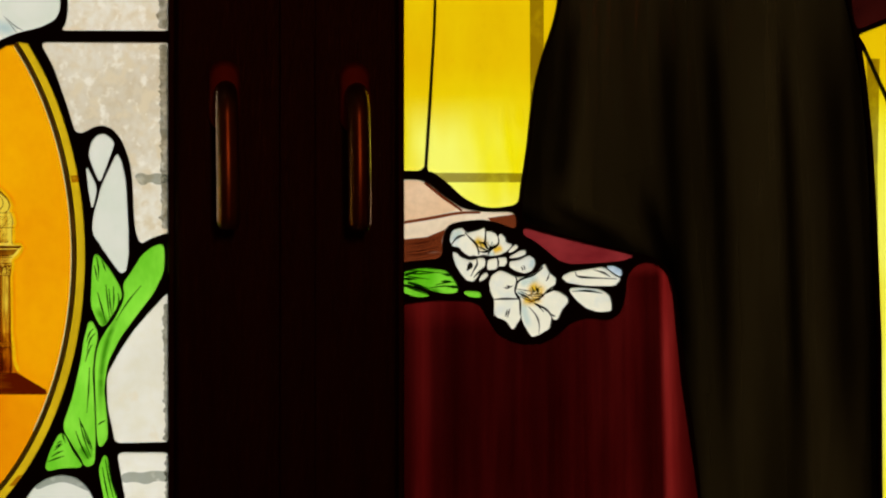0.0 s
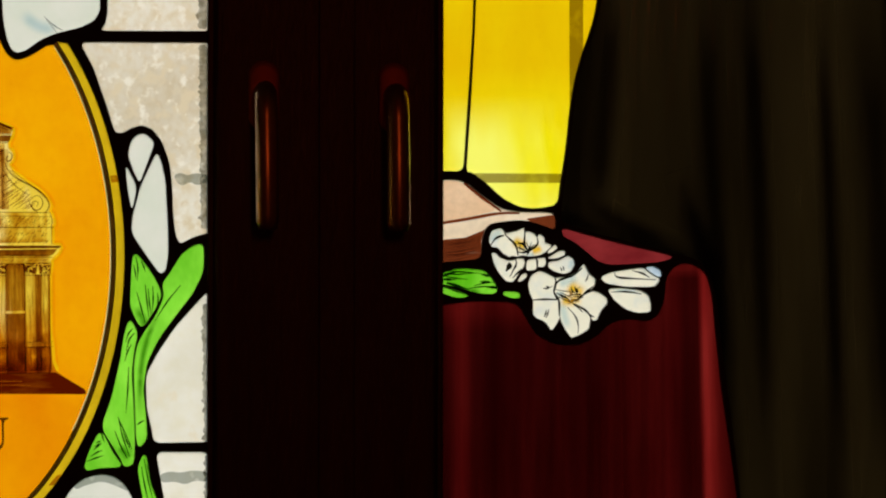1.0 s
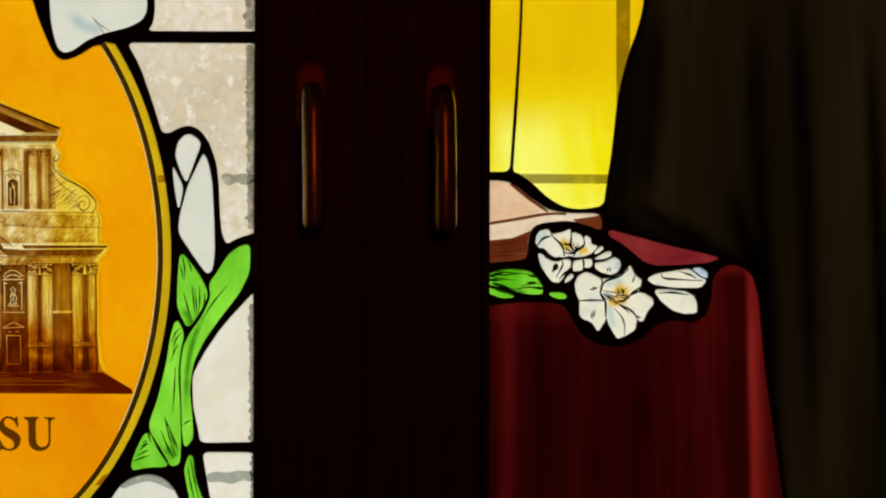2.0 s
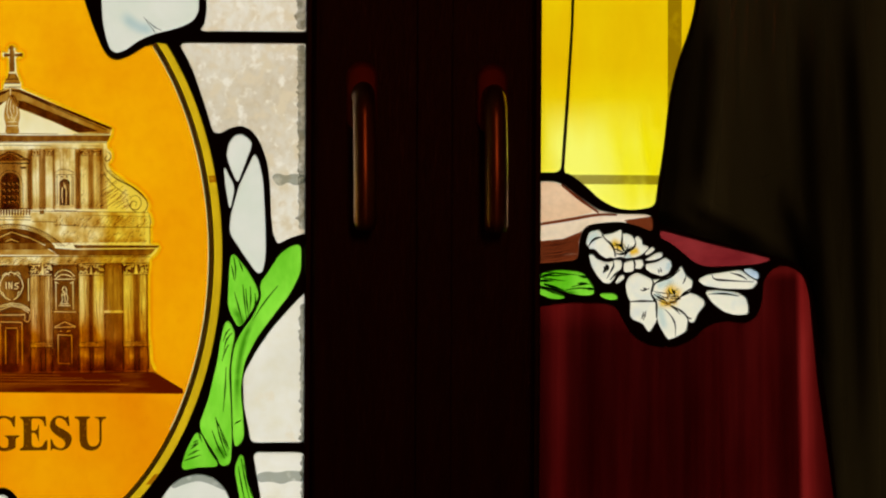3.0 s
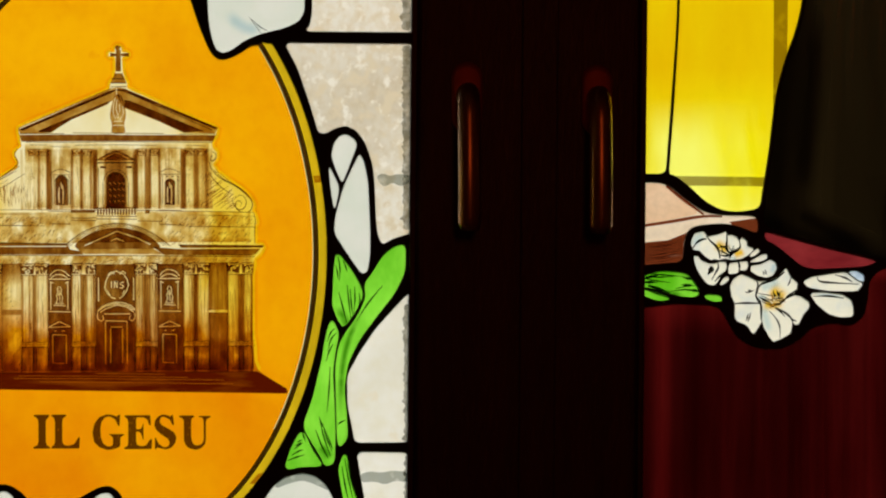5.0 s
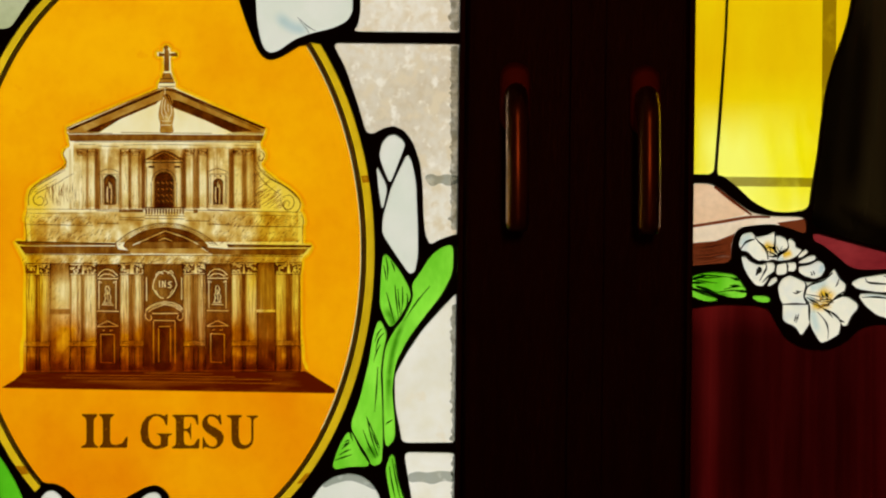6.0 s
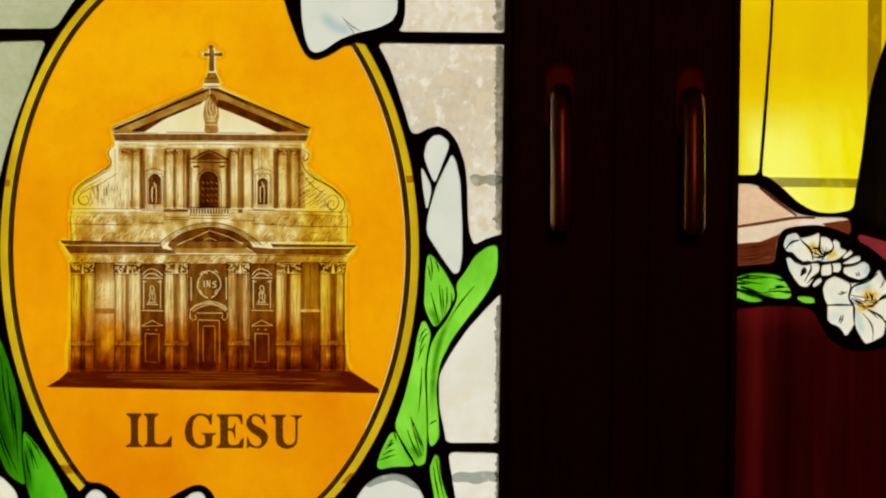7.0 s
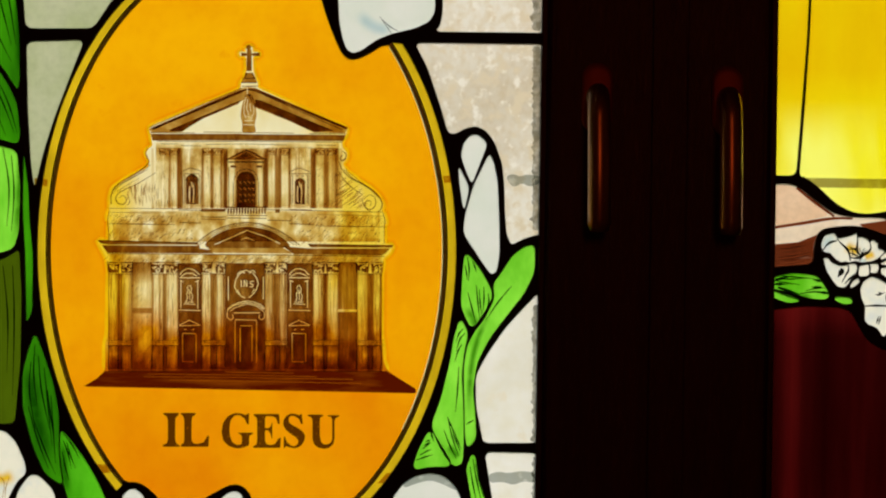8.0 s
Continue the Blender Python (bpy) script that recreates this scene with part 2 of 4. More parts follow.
def at(u, v, depth=0.0):
    """The place of a drawn point; depth: metres behind the glass, from the room."""
    a, b = (u - 784) * UNIT, (v - 441) * UNIT
    return Vector((a * math.cos(TIP) + b * math.sin(TIP), DIST + depth, EYE - (b * math.cos(TIP) - a * math.sin(TIP))))


def pts(text):
    return [tuple(float(n) for n in p.split(",")) for p in text.split()]


def eased(points, closed=True, rounds=2, cut=0.22, most=7.0):
    """Corners cut off twice, as a glazier's shears round them, by at most so many units."""
    for _ in range(rounds):
        n, res = len(points), []
        for i in range(n if closed else n - 1):
            (ax, ay), (bx, by) = points[i], points[(i + 1) % n]
            c = min(cut, most / (math.hypot(bx - ax, by - ay) or 1))
            res += [(ax + (bx - ax) * c, ay + (by - ay) * c), (bx + (ax - bx) * c, by + (ay - by) * c)]
        most *= 0.6
        points = res if closed else [points[0], *res[1:-1], points[-1]]
    return points


def area(loop):
    return sum(a[0] * b[1] - b[0] * a[1] for a, b in zip(loop, loop[1:] + loop[:1])) / 2


def grown(loop, d):
    """The loop, moved outwards by d units."""
    s, n, res = (1 if area(loop) > 0 else -1), len(loop), []
    for i in range(n):
        (ax, ay), (bx, by) = loop[i - 1], loop[(i + 1) % n]
        dx, dy = bx - ax, by - ay
        w = math.hypot(dx, dy) or 1
        res.append((loop[i][0] + s * d * dy / w, loop[i][1] - s * d * dx / w))
    return res


def link(name, mesh, mat, parent=None, label=""):
    mesh.materials.append(mat)
    ob = new(name, mesh)
    ob.parent = parent
    return tagged(ob, label)


def part(name, bm, mat, parent=None, label="", smooth=False):
    mesh = bpy.data.meshes.new(name)
    bmesh.ops.recalc_face_normals(bm, faces=bm.faces)
    bm.to_mesh(mesh)
    bm.free()
    for p in mesh.polygons:
        p.use_smooth = smooth
    return link(name, mesh, mat, parent, label)


def inside(loop, u, v):
    hit = False
    for (ax, ay), (bx, by) in zip(loop, loop[1:] + loop[:1]):
        if (ay > v) != (by > v) and u < ax + (v - ay) / (by - ay) * (bx - ax):
            hit = not hit
    return hit


def filled(loops, join=False):
    """Triangles of the first loop less all the others, or of all loops joined: points and faces."""
    flat, edges = [], []
    for lp in loops:
        base = len(flat)
        flat += [Vector(p) for p in lp]
        edges += [(base + i, base + (i + 1) % len(lp)) for i in range(len(lp))]
    verts, _, tris, *_ = delaunay_2d_cdt(flat, edges, [], 0, 1e-4)
    spans = [(min(p[0] for p in lp), max(p[0] for p in lp), min(p[1] for p in lp), max(p[1] for p in lp)) for lp in loops]
    keep = []
    for tri in tris:
        u, v = (sum(verts[i][k] for i in tri) / 3 for k in (0, 1))
        within = [k for k, (a, b, c, d) in enumerate(spans) if a < u < b and c < v < d and inside(loops[k], u, v)]
        if within and (join or within == [0]):
            keep.append(tri)
    return verts, keep


def slab(name, outer, holes, mat, front, back, parent, label="", bevel=0.0, rear=None):
    """A sheet of the given outline and holes, with thickness; bevel: units by which its front is narrower."""
    bm = bmesh.new()
    loops = [outer, *holes]
    rings = []
    for depth, inset in ((front, bevel), (back, 0.0)):
        flat = [grown(lp, -inset if k == 0 else inset) if inset else lp for k, lp in enumerate(loops)]
        verts, tris = filled(flat)
        made_verts = [bm.verts.new(at(u, v, depth)) for u, v in verts]
        for tri in tris:
            bm.faces.new([made_verts[i] for i in tri]).material_index = int(rear is not None and depth == back)
        rings.append([[bm.verts.new(at(u, v, depth)) for u, v in lp] for lp in flat])
    for a, b in zip(*rings):
        for i in range(len(a)):
            j = (i + 1) % len(a)
            bm.faces.new((a[i], a[j], b[j], b[i])).material_index = int(rear is not None)
    ob = part(name, bm, mat, parent, label)
    if rear:
        ob.data.materials.append(rear)
    return ob


rnd = random.Random(7)


class Film:
    """Painted shapes and strokes of one film on the glass, in one mesh."""

    def __init__(self, depth, step=4e-6, within=None, strict=False):
        self.within, self.strict = within, strict
        self.verts, self.faces, self.uvs, self.depth, self.step = [], [], [], depth, step
        self.loads = {}

    def shape(self, text, rounds=1):
        loop = eased(pts(text), True, rounds) if isinstance(text, str) else text
        base = len(self.verts)
        self.depth -= self.step
        self.verts += [at(u, v, self.depth) for u, v in loop]
        for tri in tessellate_polygon([[Vector((u, v, 0)) for u, v in loop]]):
            self.faces.append([base + i for i in tri])
            self.uvs += [(0.5, 0.5)] * 3
        return self

    def bar(self, u0, v0, u1, v1):
        return self.shape([(u0, v0), (u1, v0), (u1, v1), (u0, v1)])

    def stroke(self, text, w0, w1=None, w2=None, rounds=2):
        """A brush line, w0, w1 and w2 units wide at its start, middle and end."""
        line = eased(pts(text) if isinstance(text, str) else text, False, rounds, 0.25, 1e6)
        w1 = w0 if w1 is None else w1
        w2 = w1 if w2 is None else w2
        base, n = len(self.verts), len(line)
        self.depth -= self.step
        for i, (u, v) in enumerate(line):
            (ax, ay), (bx, by) = line[max(i - 1, 0)], line[min(i + 1, n - 1)]
            w, s = math.hypot(bx - ax, by - ay) or 1, i / (n - 1)
            half = 0.5 * (w0 + (w1 - w0) * s * 2 if s < 0.5 else w1 + (w2 - w1) * (2 * s - 1))
            nx, ny = -(by - ay) / w * half, (bx - ax) / w * half
            self.verts += [at(u + nx, v + ny, self.depth), at(u - nx, v - ny, self.depth)]
        if self.within:
            return self.trimmed(base, n)
        for i in range(n - 1):
            a = base + 2 * i
            self.faces.append((a, a + 1, a + 3, a + 2))
            s, e = i / (n - 1), (i + 1) / (n - 1)
            self.uvs += [(0, s), (1, s), (1, e), (0, e)]
        return self

    def trimmed(self, base, n, size=6.0):
        """Cuts the newest stroke into small tiles and keeps those that touch its own pane."""
        rows = self.verts[base:]
        del self.verts[base:]
        c, d = math.cos(TIP), math.sin(TIP)

        def on_pane(p):
            x, z = p.x / UNIT, (EYE - p.z) / UNIT
            return inside(self.within, 784 + x * c - z * d, 441 + x * d + z * c)
        for i in range(n - 1):
            a, b, e, f = rows[2 * i], rows[2 * i + 1], rows[2 * i + 2], rows[2 * i + 3]
            along, across = (max(2, int(w / UNIT / size)) for w in ((e - a).length, (b - a).length))
            grid = [[a.lerp(e, j / along).lerp(b.lerp(f, j / along), k / across) for k in range(across + 1)] for j in range(along + 1)]
            good = [[on_pane(p) for p in row] for row in grid]
            m = len(self.verts)
            self.verts += [p for row in grid for p in row]
            for j in range(along):
                for k in range(across):
                    if (all if self.strict else any)((good[j][k], good[j + 1][k], good[j][k + 1], good[j + 1][k + 1])):
                        at_jk = m + j * (across + 1) + k
                        self.faces.append((at_jk, at_jk + 1, at_jk + across + 2, at_jk + across + 1))
                        s0, s1, t0, t1 = (i + j / along) / (n - 1), (i + (j + 1) / along) / (n - 1), k / across, (k + 1) / across
                        self.uvs += [(t0, s0), (t1, s0), (t1, s1), (t0, s1)]
        return self

    def area(self, outer, cuts, width=1.05):
        """A painted area with lines scratched out of it."""
        loops = [outer]
        for p in ([pts(cut) for cut in cuts.split(";")] if isinstance(cuts, str) else cuts):
            for (ax, ay), (bx, by) in zip(p, p[1:]):
                w = math.hypot(bx - ax, by - ay)
                nx, ny = -(by - ay) / w * width / 2, (bx - ax) / w * width / 2
                loops.append([(ax + nx, ay + ny), (bx + nx, by + ny), (bx - nx, by - ny), (ax - nx, ay - ny)])
        verts, tris = filled(loops)
        base = len(self.verts)
        self.verts += [at(u, v, self.depth) for u, v in verts]
        for tri in tris:
            self.faces.append([base + i for i in tri])
            self.uvs += [(0.5, 0.5)] * 3
        return self

    def streaks(self, profile, knots, step=1.7, uneven=0.1, even_across=False, lean=None):
        """Brush pulls side by side. profile: (place across, load); knots: (height, gain, extra load); lean: the places at the last height."""
        us, loads = [p[0] for p in profile], [p[1] for p in profile]
        lean, u = lean or us, us[0]
        heights = [k[0] for k in knots]
        rows = sorted({*heights, *(np.arange(heights[0], heights[-1], 12.0).tolist() if even_across else ())})
        knots = [(v, *(float(np.interp(v, heights, [k[n] for k in knots])) for n in (1, 2))) for v in rows]
        self.depth -= self.step
        wander, top, foot = 0.0, knots[0][0], knots[-1][0]
        while u < us[-1] - 0.2:
            e = min(u + step * rnd.uniform(0.6, 1.5), us[-1])
            before = wander
            wander = 0.7 * wander + rnd.gauss(0, uneven)
            a, b = (float(np.interp(x, us, loads)) for x in ((u, e) if even_across else ((u + e) / 2, (u + e) / 2)))
            fray = 0 if even_across else uneven
            ends = [((a + (before if even_across else wander)), (b + wander)) for _ in knots]
            extra = [rnd.gauss(0, fray) for _ in knots]
            for k in range(len(knots) - 1):
                ring, load = [], []
                for j, side in ((k, 0), (k, 1), (k + 1, 1), (k + 1, 0)):
                    v, gain, more = knots[j]
                    x, s = (u, e)[side], (v - top) / (foot - top)
                    ring.append((x + s * (float(np.interp(x, us, lean)) - x), v))
                    load.append(max(0.0, min(1.15, gain * ends[j][side] + more + extra[j])))
                mid = [sum(p[n] for p in ring) / 4 for n in (0, 1)]
                if self.within and not inside(self.within, *mid):
                    continue
                base = len(self.verts)
                self.verts += [at(p, q, self.depth) for p, q in ring]
                self.faces.append((base, base + 1, base + 2, base + 3))
                for n in range(4):
                    self.loads[len(self.uvs)] = load[n]
                    self.uvs.append((0.5, 0.5))
            u = e
        return self

    def lines(self, text, w0, w1=None, w2=None):
        """Several strokes, parted by semicolons."""
        for one in text.split(";"):
            self.stroke(one, w0, w1, w2)
        return self

    def done(self, name, mat, parent, label=""):
        mesh = bpy.data.meshes.new(name)
        mesh.from_pydata(self.verts, [], self.faces)
        layer = mesh.uv_layers.new(name="across")
        layer.data.foreach_set("uv", [c for uv in self.uvs for c in uv])
        carried = mesh.uv_layers.new(name="load")
        carried.data.foreach_set("uv", [c for k in range(len(self.uvs)) for c in (self.loads.get(k, 1.0), 0.0)])
        return link(name, mesh, mat, parent, label)


def box(bm, x0, x1, y0, y1, z0, z1, bevel=0.0):
    r = bmesh.ops.create_cube(bm, size=1.0, matrix=Matrix.Translation(((x0 + x1) / 2, (y0 + y1) / 2, (z0 + z1) / 2)) @ Matrix.Diagonal((x1 - x0, y1 - y0, z1 - z0, 1)))
    if bevel:
        edges = list({e for v in r["verts"] for e in v.link_edges})
        bmesh.ops.bevel(bm, geom=edges, offset=bevel, segments=3, affect="EDGES", profile=0.6)
    return bm


def block(name, x0, x1, y0, y1, z0, z1, mat, parent=None, label="", bevel=0.0):
    return part(name, box(bmesh.new(), x0, x1, y0, y1, z0, z1, bevel), mat, parent, label)


def oval(a, b, v0, v1, side, n=40, cu=437, cv=442):
    """Points on one side of the medallion's oval, from height v0 to height v1."""
    t0, t1 = (math.asin(max(-1, min(1, (v - cv) / b))) for v in (v0, v1))
    return [(cu + side * a * math.cos(t0 + (t1 - t0) * i / n), cv + b * math.sin(t0 + (t1 - t0) * i / n)) for i in range(n + 1)]


# ---- the room: walls, floor, ceiling, and the ground outside ----
X0, X1 = at(-45, 441).x, at(2275, 441).x
Z0, Z1 = at(784, 1480).z, at(784, -640).z
FR = 0.07


def setting(ob, label, category):
    return tagged(ob, label, category, kind="structure")


bm = bmesh.new()
box(bm, -2.5, X0 - FR, DIST - 0.22, DIST + 0.02, 0, 3.4)
box(bm, X1 + FR, 3.0, DIST - 0.22, DIST + 0.02, 0, 3.4)
box(bm, X0 - FR, X1 + FR, DIST - 0.22, DIST + 0.02, 0, Z0 - FR)
box(bm, X0 - FR, X1 + FR, DIST - 0.22, DIST + 0.02, Z1 + FR, 3.4)
setting(part("wall_north", bm, PLASTER), "dim plaster wall round the stained glass window", "wall")
setting(block("wall_south", -2.5, 3.0, -2.2, -2.0, 0, 3.4, PLASTER), "dim plaster wall behind the viewer", "wall")
setting(block("wall_west", -2.7, -2.5, -2.2, DIST + 0.02, 0, 3.4, PLASTER), "dim plaster side wall", "wall")
setting(block("wall_east", 3.0, 3.2, -2.2, DIST + 0.02, 0, 3.4, PLASTER), "dim plaster side wall", "wall")
setting(block("floor", -2.7, 3.2, -2.2, DIST + 0.02, -0.2, 0, STONE), "dark stone floor of the room", "floor")
setting(block("ceiling", -2.7, 3.2, -2.2, DIST + 0.02, 3.4, 3.55, PLASTER), "dim plaster ceiling", "ceiling")
setting(block("ground", -400, 400, DIST + 0.02, 800, -0.5, -0.3, GRASS), "lawn outside the window", "ground")

# ---- window frame ----
UL, UR = 954.8, 1372.4
XL, XR = at(UL, 300).x, at(UR, 300).x
XM = at(1182, 300).x


def casement(name, label):
    return tagged(new(name), label, "stained glass", "pair of casements")


window_1 = casement("stained_glass_panel", "closed casement with a stained glass church medallion and white lilies")
window_2 = casement("stained_glass_panel", "closed casement with stained glass of dark robe, red cloth and flowers")
for owner, x0, x1, sx in ((window_1, X0, XL, -1), (window_2, XR, X1, 1)):
    outer, inner = (X0 - FR, XM - 0.0015) if sx < 0 else (XM + 0.0015, X1 + FR)
    block("rail", outer, inner, DIST - 0.016, DIST + 0.008, Z1, Z1 + FR, WOOD, owner, bevel=0.004)
    block("rail", outer, inner, DIST - 0.016, DIST + 0.008, Z0 - FR, Z0, WOOD, owner, bevel=0.004)
    if sx < 0:
        block("stile", X0 - FR, X0, DIST - 0.016, DIST + 0.008, Z0, Z1, WOOD, owner, bevel=0.004)
        block("stile", XL + 0.006, XM - 0.0015, DIST - 0.016, DIST + 0.008, Z0, Z1, WOOD, owner, bevel=0.007)
        block("glazing_bead", XL, XL + 0.0058, DIST - 0.010, DIST + 0.006, Z0, Z1, WOOD, owner, bevel=0.002)
    else:
        block("stile", X1, X1 + FR, DIST - 0.016, DIST + 0.008, Z0, Z1, WOOD, owner, bevel=0.004)
        block("stile", XM + 0.0015, XR - 0.006, DIST - 0.016, DIST + 0.008, Z0, Z1, WOOD, owner, bevel=0.007)
        block("glazing_bead", XR - 0.0058, XR, DIST - 0.010, DIST + 0.006, Z0, Z1, WOOD, owner, bevel=0.002)
setting(block("trim", XM - 0.016, XM + 0.016, DIST - 0.020, DIST - 0.0162, Z0, Z1, WOOD, bevel=0.002), "dark wooden cover strip where the casements meet", "trim")


def handle(owner, u, v, lean):
    """A window handle: a rounded plate, a neck and a grip that hangs down."""
    root = new("window_handle")
    root.parent = owner
    face = DIST - 0.016
    c = at(u, v)
    bm = bmesh.new()
    loop, w, h = [], 0.0138, 0.031
    for k in range(32):
        a = 2 * math.pi * k / 32
        loop.append((w * math.cos(a), (h - w) * (1 if math.sin(a) >= 0 else -1) + w * math.sin(a)))
    rings = []
    for depth, shrink in ((0, 1), (0.006, 1), (0.0085, 0.93), (0.0095, 0.8)):
        rings.append([bm.verts.new((c.x + x * shrink, face - depth, c.z + z * shrink)) for x, z in loop])
    for a, b in zip(rings, rings[1:]):
        for i in range(32):
            bm.faces.new((a[i], a[(i + 1) % 32], b[(i + 1) % 32], b[i]))
    bm.faces.new(rings[-1])
    part("rosette", bm, PLATE, root, "dark bronze plate", smooth=True)
    bm, spine = bmesh.new(), []
    spine += [(0, 0.005 + 0.004 * k, 0.0) for k in range(7)]
    for k in range(1, 9):
        a = math.pi / 2 * k / 8
        spine.append((0, 0.029 + 0.021 * math.sin(a), -0.021 * (1 - math.cos(a))))
    spine += [(0, 0.050 + 0.0042 * math.sin(math.pi * k / 16), -0.021 - 0.0061 * k) for k in range(1, 17)]
    rings, n = [], 24
    for k, (_, out, down) in enumerate(spine):
        p0, p1 = spine[max(k - 1, 0)], spine[min(k + 1, len(spine) - 1)]
        d = Vector((0, -(p1[1] - p0[1]), p1[2] - p0[2])).normalized()
        side, up = Vector((1, 0, 0)), Vector((1, 0, 0)).cross(d)
        s = k / (len(spine) - 1)
        wide, thick = 0.0098 + 0.0003 * s, 0.0112 - 0.001 * s
        if k == len(spine) - 1:
            wide, thick = wide * 0.82, thick * 0.8
        mid = Vector((c.x + lean * (-down) / 0.119, face - out, c.z + 0.001 + down))
        rings.append([bm.verts.new(mid + side * wide * math.cos(2 * math.pi * i / n) + up * thick * math.sin(2 * math.pi * i / n)) for i in range(n)])
    for a, b in zip(rings, rings[1:]):
        for i in range(n):
            bm.faces.new((a[i], a[(i + 1) % n], b[(i + 1) % n], b[i]))
    bm.faces.new(rings[-1]), bm.faces.new(rings[0])
    part("grip", bm, BRASS, root, "worn bronze grip", smooth=True)


handle(window_1, 1055, 175, 0.0015)
handle(window_2, 1284, 181, 0.001)


def assumed_lamp():
    """An unseen lamp, assumed on the rear wall from the red streaks in the handles: a plate, an arm and an open shade.
    """
    root = tagged(new("assumed_lamp"), "assumed warm lamp with a dark metal shade, unseen on the rear wall", "lamp")
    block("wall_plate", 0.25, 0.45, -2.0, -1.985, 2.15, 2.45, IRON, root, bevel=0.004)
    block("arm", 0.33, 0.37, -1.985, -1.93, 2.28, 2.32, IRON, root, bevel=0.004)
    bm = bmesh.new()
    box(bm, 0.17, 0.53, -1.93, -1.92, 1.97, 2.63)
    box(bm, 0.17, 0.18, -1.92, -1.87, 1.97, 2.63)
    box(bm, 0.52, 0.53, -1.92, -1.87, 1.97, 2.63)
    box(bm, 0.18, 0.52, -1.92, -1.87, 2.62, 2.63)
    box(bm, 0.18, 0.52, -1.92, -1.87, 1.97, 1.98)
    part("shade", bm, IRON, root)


assumed_lamp()

# ---- panes of the first casement ----
FRONT, BACK = 0.0008, 0.0015
WET = 0.0003


def light(owner, outline, pieces):
    """All panes of one leaded light, and the lead that holds them. Returns the panes by their key."""
    made, holes = {}, []
    for key, text, mat, label in pieces:
        loop = grown(eased(pts(text), True, 1, 0.14), 1.4 if key.islower() else 0.3) if len(key) == 1 else eased(pts(text))
        holes.append(loop)
        traced[key] = loop
        made[key] = slab("pane", grown(loop, 1.0), [], mat, FRONT, BACK, owner, label, rear=CLEAR)
    slab("lead_came", outline, holes, LEAD, -0.003, 0.0018, owner, "dark lead lines between the panes", bevel=1.0)
    return made


PETAL_EDGE = eased(pts("545,-75 566,-10 578,30 590,62 602,90 613,103 627,107 650,98 675,82"), False, 2, 0.25)
orange = PETAL_EDGE + oval(347, 524, 80, 905, 1, 60) + eased(pts("452,905 447,884 439,868 424,857 406,858 386,868 358,884 340,905 295,905 283,884 262,863 243,853 228,853"), False, 2, 0.25) + oval(347, 524, 850, -70, -1, 70)
facade = eased(pts("147,685 172,670 186,655 186,610 191,590 192,480 188,458 176,434 172,425 192,427 192,410 193,392 189,388 194,370 194,350 199,333 216,321 240,308 262,296 265,285 258,272 262,264 270,258 268,245 264,228 270,222 425,158 427,146 434,138 436,124 436,100 424,99 424,92 435,92 435,85 441,80 447,85 447,92 458,93 458,99 447,100 448,124 452,138 456,146 456,156")
               + pts("615,228 612,240 605,252 606,262 614,270 614,280 606,290 615,305 635,320 656,333 672,348 679,362 675,374 680,378 684,395 680,400 680,432 697,434 690,448 678,458 676,480 675,590 678,612 679,640 685,655 703,668 735,688 737,697 440,691"), True, 1, 0.15)
halo = [g if g[1] < 650 else f for f, g in zip(facade, grown(facade, 6))]
rim = oval(348, 525, 84, 760, 1, 60) + oval(344.8, 522, 760, 84, 1, 60)
band_r = oval(370, 545, 78, 905, 1, 60) + oval(355, 531, 905, 75, 1, 60)
band_l = oval(370, 545, -70, 868, -1, 60) + oval(355, 531, 858, -70, -1, 60)
W, PT, GR, DG = "white mottled antique glass", "milky white petal glass", "bright green leaf glass", "deep green leaf glass"
